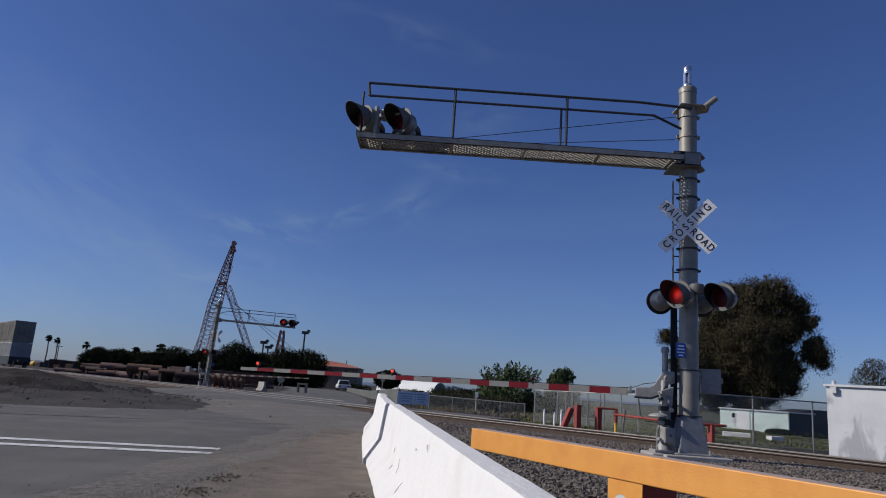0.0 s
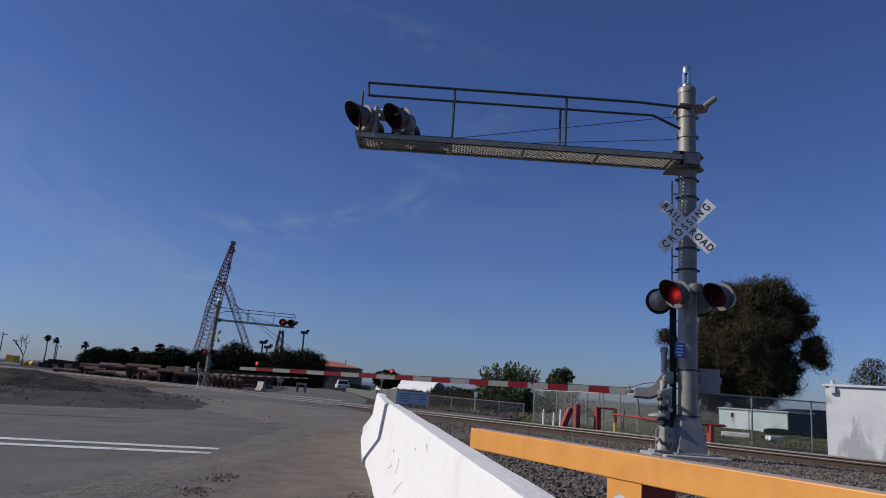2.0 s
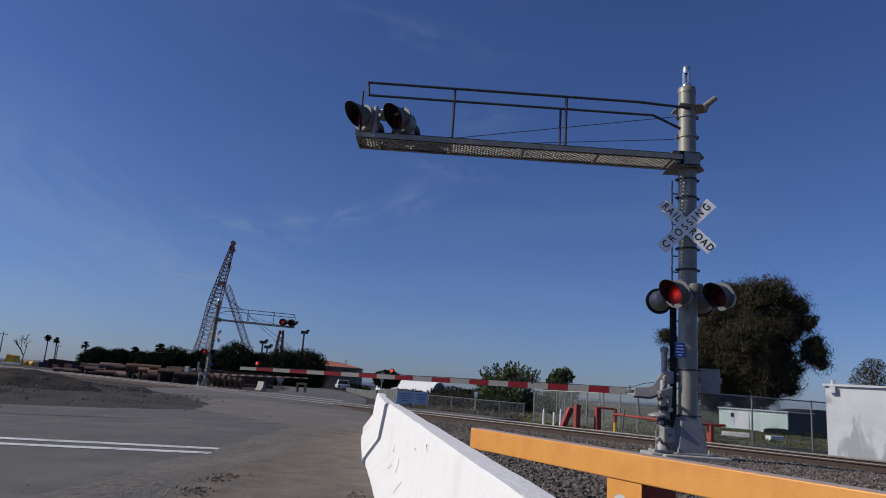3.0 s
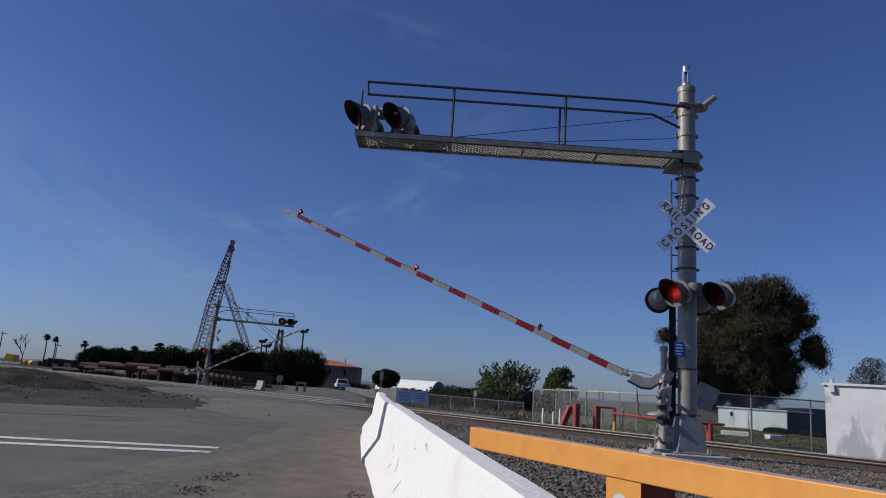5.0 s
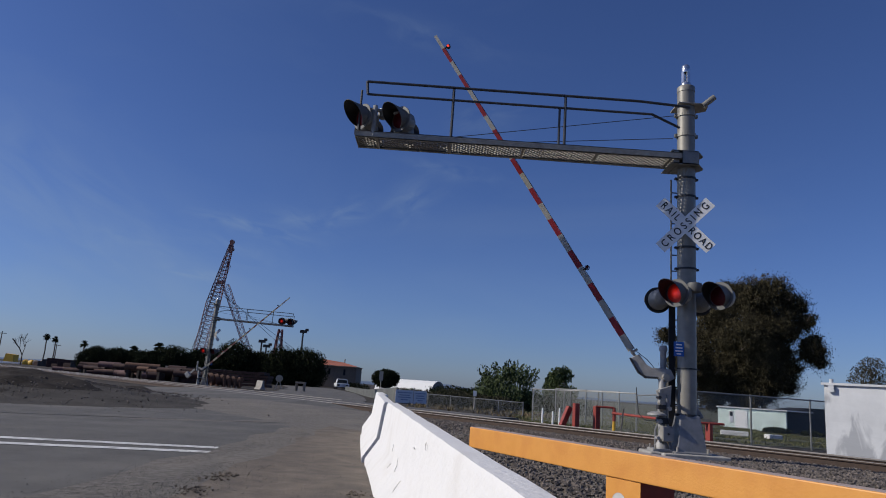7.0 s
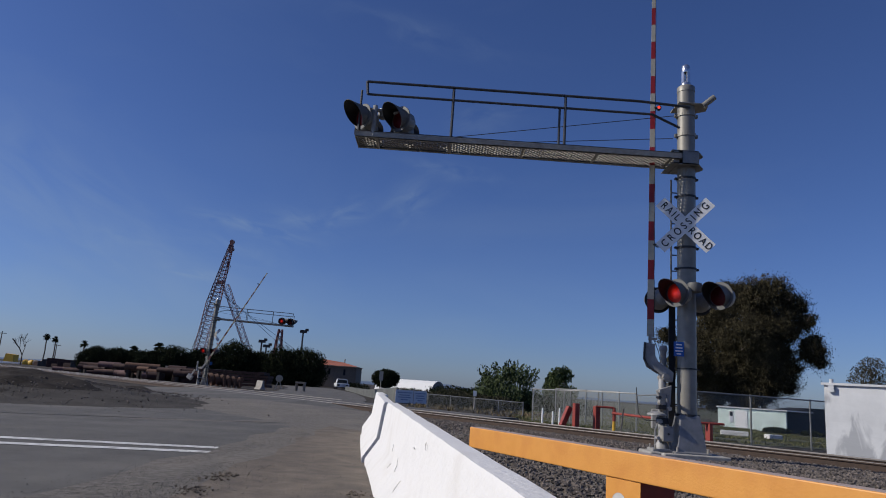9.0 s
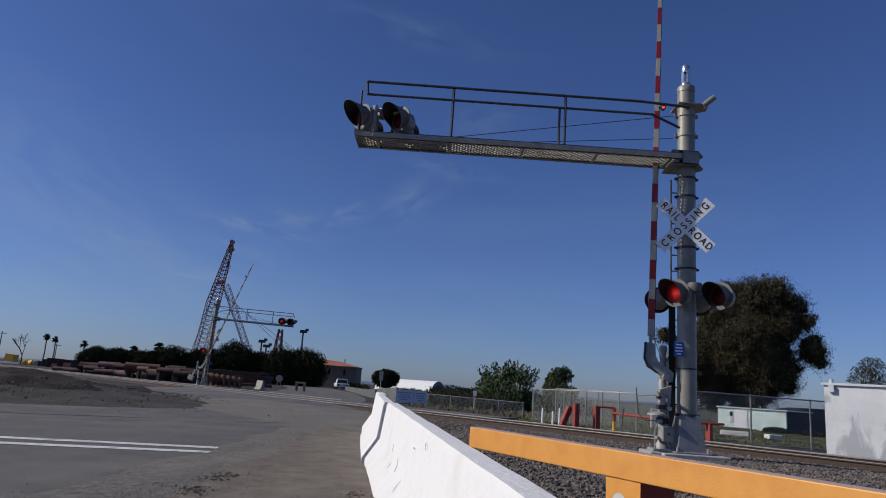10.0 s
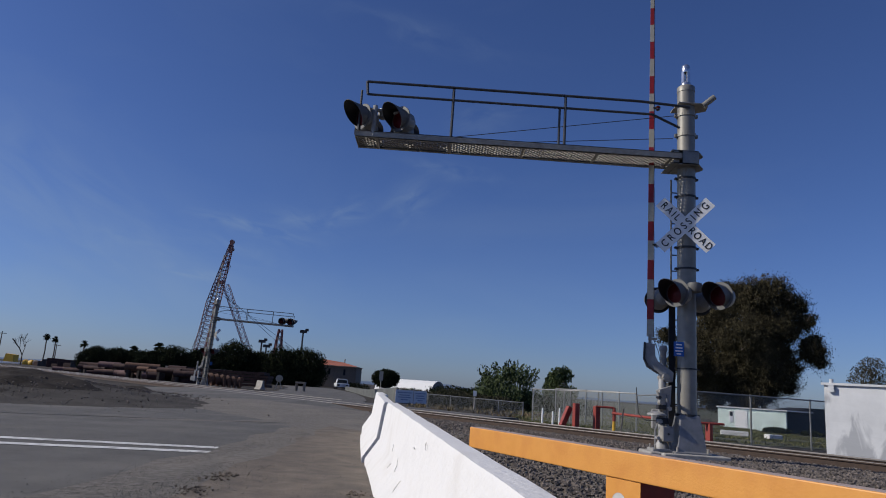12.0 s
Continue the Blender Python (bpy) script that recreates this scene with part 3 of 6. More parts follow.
# ---- crossing signal ----
def lamp_head(parent, m, plate=0.245, lit=None, name="flasher"):
    """Round target plate with a can behind, a long visor and a lamp that turns on an upright pin. Aims along -y."""
    h = new(name)
    h.parent, h.matrix_basis = parent, m
    turn = Matrix.Rotation(radians(90), 4, "X")
    bm = bmesh.new()
    bm_lathe(bm, [(0.175, 0.0), (plate, 0.0), (plate + 0.005, 0.012), (plate, 0.02), (0.175, 0.02)], 28, turn)
    part("target_plate", bm, PLATE_GREY if plate == 0.245 else BLACK, h, "round weathered target plate", True)
    bm = bmesh.new()
    bm_lathe(bm, [(0.185, -0.012), (0.188, -0.03), (0.18, -0.2), (0.12, -0.29), (0.05, -0.31), (0.0, -0.31)], 24, turn)
    part("lamp_can", bm, HOODGREY, h, "grey aluminium lamp housing", True)
    bm = bmesh.new()
    seg, r = 30, 0.195
    a0, a1 = radians(-68), radians(248)
    prev = None
    for i in range(seg + 1):
        a = a0 + (a1 - a0) * i / seg
        c, s = math.cos(a), math.sin(a)
        ln = 0.05 + 0.35 * (0.5 + 0.5 * s)
        ring = [bm.verts.new((q * c, y, q * s)) for q, y in ((r, -0.004), (r * 1.02, -ln), (r * 1.02 - 0.008, -ln), (r - 0.008, -0.02))]
        if prev:
            for k in range(4):
                fc = bm.faces.new((prev[k], ring[k], ring[(k + 1) % 4], prev[(k + 1) % 4]))
                fc.material_index = 1 if k == 0 else 0
        prev = ring
    part("visor", bm, (BLACK, PLATE_GREY), h, "long cutaway visor, black inside and grey outside", True)
    bm = bmesh.new()
    bm_lathe(bm, [(0.0, 0.034), (0.06, 0.03), (0.11, 0.021), (0.168, 0.008), (0.168, -0.008), (0.11, -0.021), (0.06, -0.03), (0.0, -0.034)], 24, turn)
    for f in bm.faces:
        f.material_index = 0 if f.calc_center_median().y < 0 else 1
    return part("lamp", bm, (lit or LENS_ON, LENS_OFF), h, "round red lens lit from within", True)


NARROW = Matrix.Diagonal((0.82, 1.0, 1.0, 1.0))


def signal(m, label):
    t = empty("cantilever_signal", m, label, "railway signal", "crossing signals")
    lamps = {}
    bm = bmesh.new()
    bm_box(bm, -0.55, -0.5, -0.35, 0.55, 0.5, 0.0)
    part("footing", bevelled(bm, 0.015), CONCRETE, t, "concrete footing")
    bm = bmesh.new()
    bm_lathe(bm, [(0.162, 0.3), (0.162, 5.1), (0.158, 6.62), (0.166, 6.62), (0.166, 6.72), (0.15, 6.74), (0.0, 6.75)], 28)
    part("mast", bm, MAST, t, "silver painted steel mast", True)
    bm = bmesh.new()
    bm_lathe(bm, [(0.44, 0.0), (0.44, 0.025), (0.36, 0.03), (0.235, 0.62), (0.2, 0.64)], 4, Matrix.Rotation(radians(45), 4, "Z"))
    bevelled(bm, 0.012)
    part("base_skirt", bm, SKIRT, t, "flared galvanised base skirt")
    for i in range(4):
        a = math.radians(45 + 90 * i)
        bm = bmesh.new()
        bm_tube(bm, (0.365 * math.cos(a), 0.365 * math.sin(a), 0.02), (0.365 * math.cos(a), 0.365 * math.sin(a), 0.1), 0.022, seg=8)
        part("anchor_bolt", bm, STEEL, t)
    for z, w in ((0.63, 0.02), (1.42, 0.012), (3.20, 0.018), (3.59, 0.018), (4.55, 0.018), (4.9, 0.018), (5.75, 0.03), (6.15, 0.03)):
        bm = bmesh.new()
        bm_lathe(bm, [(0.162, z - w), (0.176, z - w), (0.176, z + w), (0.162, z + w)], 24)
        bm_box(bm, 0.165, -0.03, z - w, 0.215, 0.03, z + w)
        bm_box(bm, -0.215, -0.03, z - w, -0.165, 0.03, z + w)
        part("clamp_band", bm, DARK if z < 5 else MAST, t)
    # bell on the mast top
    bm = bmesh.new()
    bm_lathe(bm, [(0.095, 6.74), (0.095, 6.8), (0.078, 6.83)], 20)
    bm_lathe(bm, [(0.078, 7.03), (0.082, 7.05), (0.08, 7.16), (0.06, 7.19), (0.0, 7.2)], 20)
    for i in range(4):
        a = math.radians(20 + 90 * i)
        bm_box(bm, 0.055, -0.03, 6.82, 0.08, 0.03, 7.04, Matrix.Rotation(a, 4, "Z"))
    bm_tube(bm, (0, 0, 6.78), (0, 0, 7.1), 0.03, seg=10)
    part("crossing_bell", bm, CHROME, t, "bright metal crossing bell with open slots", True)
    # lower and upper brackets
    for z in (5.10, 5.34):
        bm = bmesh.new()
        bm_prism(bm, [(-0.36, -0.34), (0.12, -0.34), (0.30, -0.05), (0.30, 0.05), (0.12, 0.30), (-0.36, 0.30)], 0, 0.018, Matrix.Translation((0, 0, z)) @ Matrix.Rotation(radians(90), 4, "X"))
        part("bracket_plate", bm, HOODGREY, t)
    bm = bmesh.new()
    bm_box(bm, -0.235, -0.3, 5.09, -0.17, 0.26, 5.36)
    bm_box(bm, 0.0, -0.2, 5.10, 0.14, -0.16, 5.34)
    part("bracket_web", bm, HOODGREY, t)
    bm = bmesh.new()
    bm_box(bm, -0.33, -0.30, 5.10, 0.13, -0.285, 5.35)
    part("bracket_face", bm, HOODGREY, t, "grey steel bracket face")
    bm = bmesh.new()
    bm_prism(bm, [(-0.2, -0.3), (0.2, -0.3), (0.42, -0.12), (0.38, 0.1), (0.2, 0.2), (-0.2, 0.2)], 0, 0.02, Matrix.Translation((0, 0, 6.33)) @ Matrix.Rotation(radians(90), 4, "X"))
    part("bracket_plate", bm, STEEL, t)
    bm = bmesh.new()
    bm_tube(bm, (0.25, -0.2, 6.30), (0.44, -0.26, 6.46), 0.055, seg=14)
    part("rail_stub", bm, MAST, t)
    # walkway
    L = -6.15
    for y in (-0.35, 0.27):
        bm = bmesh.new()
        s = 1 if y < 0 else -1
        bm_box(bm, L, y, 5.17, -0.2, y + 0.012 * s, 5.29)
        bm_box(bm, L, y, 5.17, -0.2, y + 0.05 * s, 5.182)
        bm_box(bm, L, y, 5.278, -0.2, y + 0.05 * s, 5.29)
        part("walkway_channel", bm, STEEL, t, "weathered steel channel")
    bm = bmesh.new()
    bm_box(bm, L - 0.012, -0.36, 5.165, L, 0.28, 5.295)
    part("end_plate", bm, STEEL, t)
    bm = bmesh.new()
    n = 56
    for i in range(-6, n):
        for sg in (1, -1):
            x0 = L + 0.05 + i * 0.107
            a, b = (x0, -0.33), (x0 + 0.62, 0.25)
            if sg < 0:
                a, b = (x0, 0.25), (x0 + 0.62, -0.33)
            lo, hi = L + 0.03, -0.22
            if b[0] <= lo or a[0] >= hi:
                continue
            def cut(p, q, x):
                u = (x - p[0]) / (q[0] - p[0])
                return (x, p[1] + u * (q[1] - p[1]))
            if a[0] < lo:
                a = cut(a, b, lo)
            if b[0] > hi:
                b = cut(a, b, hi)
            bm_bar(bm, (a[0], a[1], 5.215 + 0.004 * sg), (b[0], b[1], 5.215 + 0.004 * sg), 0.02, 0.022)
    part("grating", bm, STEEL, t, "expanded steel walkway grating")
    for i in range(5):
        bm = bmesh.new()
        x = L + 0.35 + i * 1.35
        bm_box(bm, x, -0.335, 5.175, x + 0.05, 0.255, 5.205)
        part("cross_member", bm, STEEL, t)
    # handrail
    def pipe(name, pts, r, mt):
        bm = bmesh.new()
        for p, q in zip(pts, pts[1:]):
            bm_tube(bm, p, q, r, seg=8)
        return part(name, bm, mt, t, "", True)
    y = -0.33
    pipe("top_rail", [(-6.03, y, 6.255), (-1.0, y, 6.24), (0.0, -0.20, 6.25)], 0.026, PIPE)
    pipe("mid_rail", [(-6.0, y, 6.005), (-1.25, y, 6.0), (-0.75, y, 6.0), (-0.2, -0.2, 5.83)], 0.024, PIPE)
    pipe("rail_end", [(-6.03, y, 6.255), (-6.0, y, 6.005)], 0.026, PIPE)
    pipe("rail_post", [(-6.12, y + 0.06, 5.29), (-6.12, y + 0.06, 6.1)], 0.022, PIPE)
    pipe("rail_post", [(-4.42, y, 5.29), (-4.42, y, 6.22)], 0.026, PIPE)
    pipe("rail_post", [(-2.35, y, 5.29), (-2.35, y, 6.23)], 0.026, PIPE)
    pipe("rail_post", [(-2.45, y + 0.02, 5.29), (-2.45, y + 0.02, 6.0)], 0.022, PIPE)
    pipe("stay_cable", [(-5.0, 0.0, 5.3), (-0.2, 0.0, 6.15)], 0.007, DARK)
    pipe("stay_cable", [(-5.0, 0.24, 5.3), (-0.2, 0.15, 5.75)], 0.007, DARK)
    # walkway lights
    pipe("light_pole", [(-5.84, -0.31, 5.2), (-5.84, -0.31, 5.80)], 0.045, GATE_GREY)
    pipe("crossarm", [(-5.96, -0.22, 5.76), (-5.4, -0.22, 5.72)], 0.035, GATE_GREY)
    bm = bmesh.new()
    bm_lathe(bm, [(0.0, 5.58), (0.1, 5.6), (0.115, 5.68), (0.1, 5.76), (0.0, 5.78)], 14, Matrix.Translation((-5.70, -0.1, 0.05)))
    part("junction_box", bm, HOODGREY, t, "", True)
    for key, x, yw in (("A", -6.06, -46), ("B", -5.37, -40)):
        lamps["walk" + key] = lamp_head(t, Matrix.Translation((x, -0.28, 5.575)) @ Matrix.Rotation(radians(yw), 4, "Z"), lit=LENS_SIDE)
        lamps["walkback" + key] = lamp_head(t, Matrix.Translation((x + 0.06, 0.3, 5.53)) @ Matrix.Rotation(radians(176), 4, "Z"), 0.28)
    # mast lights
    pipe("crossarm", [(-0.42, -0.2, 2.84), (0.42, -0.2, 2.84)], 0.035, HOODGREY)
    pipe("crossarm", [(-0.42, 0.2, 2.80), (0.42, 0.2, 2.80)], 0.035, HOODGREY)
    bm = bmesh.new()
    bm_lathe(bm, [(0.0, 2.74), (0.12, 2.76), (0.14, 2.84), (0.12, 2.92), (0.0, 2.95)], 16, Matrix.Translation((0.07, -0.2, 0)))
    part("junction_box", bm, PLATE_GREY, t, "", True)
    for key, x in (("A", -0.36), ("B", 0.40)):
        lamps["mast" + key] = lamp_head(t, Matrix.Translation((x + 0.06, -0.34, 2.70)) @ Matrix.Rotation(radians(-50), 4, "Z"))
        lamps["mastback" + key] = lamp_head(t, Matrix.Translation((x - 0.04, 0.36, 2.66)) @ Matrix.Rotation(radians(176), 4, "Z"), 0.235)
    # crossbuck
    face = Matrix.Translation((-0.10, -0.22, 3.97)) @ Matrix.Rotation(radians(-14), 4, "Z") @ Matrix.Rotation(radians(90), 4, "X")
    for k, (ang, words) in enumerate(((45, "CROSSING"), (-45, "RAIL ROAD"))):
        rot = face @ Matrix.Translation((0, 0, 0.006 * (1 - k))) @ Matrix.Rotation(radians(ang), 4, "Z")
        bm = bmesh.new()
        bm_box(bm, -0.61, -0.112, -0.003, 0.61, 0.112, 0.002)
        blade = part("crossbuck_blade", bm, SIGN_WHITE, t, "white crossbuck blade with black letters", at=rot)
        if k == 0:
            text_mesh("lettering", words, 0.19, LETTER, blade, pose(0, 0, 0.003) @ NARROW, "black letters CROSSING", 1.62)
        else:
            text_mesh("lettering", "RAIL", 0.185, LETTER, blade, pose(-0.355, 0, 0.003) @ NARROW, "black letters RAIL", 1.4)
            text_mesh("lettering", "ROAD", 0.185, LETTER, blade, pose(0.36, 0, 0.003) @ NARROW, "black letters ROAD", 1.3)
    # ladder and sign
    for x in (-0.20, 0.14):
        pipe("ladder_rail", [(x, 0.24, 0.02), (x, 0.24, 4.95)], 0.018, STEEL)
    for i in range(15):
        pipe("rung", [(-0.20, 0.24, 0.5 + 0.3 * i), (0.14, 0.24, 0.5 + 0.3 * i)], 0.012, DARK)
    bm = bmesh.new()
    bm_box(bm, -0.25, 0.205, 0.1, -0.13, 0.22, 2.55)
    part("ladder_guard", bm, BLACK, t, "dark ladder guard plate")
    bm = bmesh.new()
    bm_box(bm, -0.30, -0.20, 1.62, -0.12, -0.195, 1.87)
    sign = part("notice", bevelled(bm, 0.001, 1), SIGN_BLUE, t, "blue emergency notice with white print")
    for z, w in ((1.82, 0.10), (1.765, 0.12), (1.71, 0.13), (1.66, 0.08)):
        bm = bmesh.new()
        bm_box(bm, -0.21 - w / 2, -0.203, z - 0.011, -0.21 + w / 2, -0.201, z + 0.011)
        part("print_bar", bm, SIGN_WHITE, sign)
    return t, lamps


near_signal, near_lamps = signal(pose(4.42, 12.1, 0.22), "silver cantilever railway signal with crossbuck, red flashers and walkway")
far_signal, far_lamps = signal(pose(-17.7, 54.0, 0.0, 0, -1.8, 180), "distant silver cantilever railway signal across the tracks")


# ---- crossing gates ----
def crossing_gate(m, label, stripes, paint):
    t = empty("crossing_gate", m, label, "crossing gate", "crossing gates")
    bm = bmesh.new()
    bm_box(bm, -0.3, -0.35, -0.4, 0.3, 0.35, -0.0)
    part("footing", bevelled(bm, 0.02), CONCRETE, t, "concrete footing")
    bm = bmesh.new()
    bm_box(bm, -0.2, -0.18, 0.0, 0.2, 0.18, 0.045)
    bm_lathe(bm, [(0.13, 0.045), (0.12, 0.1), (0.075, 0.16), (0.06, 0.24), (0.06, 1.2), (0.05, 1.22)], 18)
    part("post", bm, GATE_GREY, t, "stout cast post on a square flange", True)
    for x, y in ((-0.16, -0.14), (0.16, -0.14), (-0.16, 0.14), (0.16, 0.14)):
        bm = bmesh.new()
        bm_tube(bm, (x, y, 0.045), (x, y, 0.11), 0.018, seg=6)
        part("anchor_bolt", bm, STEEL, t)
    bm = bmesh.new()
    bm_box(bm, -0.06, -0.22, 0.17, 0.13, -0.06, 0.43)
    box = part("junction_box", bevelled(bm, 0.012), STEEL, t, "grey junction box with a lid")
    bm = bmesh.new()
    bm_box(bm, -0.045, -0.235, 0.185, 0.115, -0.22, 0.415)
    part("lid", bevelled(bm, 0.004, 1), SKIRT, box)
    bm = bmesh.new()
    bm_tube(bm, (0.035, -0.25, 0.3), (0.035, -0.235, 0.3), 0.02, seg=8)
    part("latch", bm, DARK, box)
    bm = bmesh.new()
    bm_lathe(bm, [(0.0, 0.66), (0.09, 0.655), (0.155, 0.625), (0.165, 0.6), (0.15, 0.6), (0.08, 0.635), (0.0, 0.64)], 24, Matrix.Translation((-0.13, -0.12, 0)))
    bm_tube(bm, (-0.13, -0.12, 0.64), (-0.02, -0.02, 0.58), 0.018, seg=8)
    part("gong", bm, GATE_GREY, t, "dished cast gong", True)
    bm = bmesh.new()
    bm_box(bm, -0.08, -0.13, 0.46, 0.1, 0.1, 0.56)
    bm_box(bm, -0.11, -0.15, 0.7, 0.03, -0.02, 0.78)
    part("clamp", bevelled(bm, 0.01), DARK, t, "dark clamp blocks")
    for i, (x, z, r) in enumerate(((-0.09, 0.5, 0.03), (-0.06, 0.82, 0.035), (-0.1, 0.9, 0.022), (0.07, 0.72, 0.03), (-0.07, 1.0, 0.028), (0.08, 0.52, 0.025), (-0.12, 0.22, 0.024))):
        bm = bmesh.new()
        bm_tube(bm, (x, -0.19, z), (x, -0.04, z), r, seg=10)
        bm_tube(bm, (x, -0.205, z), (x, -0.19, z), r * 1.35, seg=6)
        part("fitting", bm, (GATE_GREY, STEEL, DARK)[i % 3], t)
    for x, y in ((0.11, -0.1), (-0.1, 0.04)):
        bm = bmesh.new()
        pts = [(x, y, 0.04), (x, y, 0.34), (x * 0.5, y, 0.46), (x * 0.5, y, 0.95)]
        for p, q in zip(pts, pts[1:]):
            bm_tube(bm, p, q, 0.02, seg=8)
        part("conduit", bm, SKIRT, t, "", True)
    bm = bmesh.new()
    bm_prism(bm, [(-0.12, 1.02), (-0.07, 0.86), (0.0, 0.64), (0.07, 0.62), (0.12, 0.8), (0.14, 1.12)], -0.1, -0.02)
    part("gear_case", bevelled(bm, 0.012), GATE_GREY, t, "tapered grey gear case")
    bm = bmesh.new()
    bm_tube(bm, (0.04, -0.12, 1.25), (0.04, 0.2, 1.25), 0.06, seg=16)
    part("pivot_shaft", bm, STEEL, t)
    bm = bmesh.new()
    bm_lathe(bm, [(0.055, 1.1), (0.055, 1.72), (0.075, 1.72), (0.075, 1.78), (0.06, 1.82), (0.0, 1.83)], 14, Matrix.Translation((0.10, 0.24, 0)))
    part("standpipe", bm, GATE_GREY, t, "pale capped standpipe", True)
    bm = bmesh.new()
    pts = [(-0.42, 0.1, 1.05), (-0.4, 0.1, 0.8), (-0.38, 0.08, 0.6), (-0.3, 0.0, 0.5), (-0.12, -0.1, 0.5)]
    for p, q in zip(pts, pts[1:]):
        bm_tube(bm, p, q, 0.008, seg=6)
    part("cable", bm, DARK, t)
    # the swinging arm, about its own pivot
    arm = new("gate_arm")
    arm.parent, arm.matrix_basis = t, pose(0.098, 0.087, 1.275, 0, 0, -13.3)
    arm["label"] = "red and white striped gate arm with lamps"
    bm = bmesh.new()
    out = [(0.10, 0.10), (-0.06, 0.12), (-0.14, 0.02), (-0.24, -0.14), (-0.34, -0.19), (-0.55, -0.2), (-0.57, -0.36), (-0.30, -0.37), (-0.16, -0.31), (-0.05, -0.14), (0.10, -0.10)]
    bm_prism(bm, out, -0.14, -0.02)
    part("arm_bracket", bevelled(bm, 0.012), GATE_GREY, arm, "curved grey arm bracket")
    bm = bmesh.new()
    rim = [(-0.05, -0.14), (-0.16, -0.31), (-0.30, -0.37), (-0.57, -0.36), (-0.57, -0.385), (-0.29, -0.395), (-0.145, -0.335), (-0.03, -0.15)]
    bm_prism(bm, rim, -0.17, 0.0)
    part("bracket_rim", bm, DARK, arm, "dark worn rim along the bracket")
    bm = bmesh.new()
    bm_prism(bm, [(0.10, 0.07), (0.10, -0.07), (0.95, -0.05), (0.95, 0.05)], 0.25, 0.29)
    part("weight_arm", bm, GATE_GREY, arm)
    bm = bmesh.new()
    bm_box(bm, 0.58, 0.22, -0.22, 0.92, 0.42, 0.2)
    part("counterweight", bevelled(bm, 0.02), GATE_GREY, arm, "grey steel counterweight")
    bm = bmesh.new()
    bm_bar(bm, (-0.52, -0.08, -0.28), (-0.72, -0.08, -0.28), 0.07, 0.05)
    bm_box(bm, -0.66, -0.13, -0.31, -0.62, -0.03, -0.18)
    part("arm_clamp", bm, STEEL, arm)
    for i in range(stripes):
        a = -0.68 if i == 0 else -0.987 - 0.362 * (i - 1)
        b = -0.987 - 0.362 * i
        h0, h1 = [(0.058 - 0.0013 * j) * (1.0 if stripes < 22 else 1.2) for j in (i, i + 1)]
        bm = bmesh.new()
        bm_prism(bm, [(a, -0.28 - h0), (a, -0.28 + h0), (b, -0.28 + h1), (b, -0.28 - h1)], -0.095, -0.065)
        part("arm_stripe", bm, paint[i % 2], arm, "red stripe" if i % 2 else "white stripe")
    bm = bmesh.new()
    reach = -0.987 - 0.362 * (stripes - 2)
    for i in range(24):
        xa, xb = -0.62 + (reach + 0.62) * i / 24, -0.62 + (reach + 0.62) * (i + 1) / 24
        bm_tube(bm, (xa, -0.08, -0.214 - 0.001 * i - 0.006 * (i % 3 == 1)), (xb, -0.08, -0.215 - 0.001 * i - 0.006 * ((i + 1) % 3 == 1)), 0.006, seg=5)
    bm_tube(bm, (-0.62, -0.08, -0.214), (-0.40, -0.08, -0.13), 0.006, seg=5)
    bm_tube(bm, (-0.40, -0.08, -0.13), (-0.2, -0.08, -0.1), 0.006, seg=5)
    part("lamp_cable", bm, BLACK, arm, "thin black lamp cable along the arm")
    arm_lamps = []
    for k, x in enumerate((-2.36, -5.04, -7.86)):
        bm = bmesh.new()
        bm_tube(bm, (x, -0.08, -0.25), (x, -0.08, -0.19), 0.022, seg=8)
        bm_lathe(bm, [(0.043, -0.03), (0.047, 0.03), (0.035, 0.045), (0.035, -0.03)], 14, Matrix.Translation((x, -0.06, -0.165)) @ Matrix.Rotation(radians(90), 4, "X"))
        part("lamp_holder", bm, BLACK, arm)
        bm = bmesh.new()
        bm_lathe(bm, [(0.0, 0.014), (0.022, 0.010), (0.028, 0.0), (0.022, -0.010), (0.0, -0.014)], 14, Matrix.Rotation(radians(90), 4, "X"))
        for f in bm.faces:
            f.material_index = 0 if f.calc_center_median().y < 0 else 1
        lamp = part("arm_lamp", bm, (AMBER_ON, LENS_OFF), arm, "small red arm lamp", True, at=pose(x, -0.10, -0.165))
        arm_lamps.append(lamp)
    return t, arm, arm_lamps


near_gate, near_arm, near_arm_lamps = crossing_gate(pose(3.99, 12.12, 0.22), "striped crossing gate with grey cast mechanism", 21, (ARM_WHITE, ARM_RED))
far_gate, far_arm, far_arm_lamps = crossing_gate(pose(-17.95, 53.2, 0.0, 0, 0, 180), "distant striped crossing gate across the tracks", 23, (MUTED_WHITE, MUTED_RED))


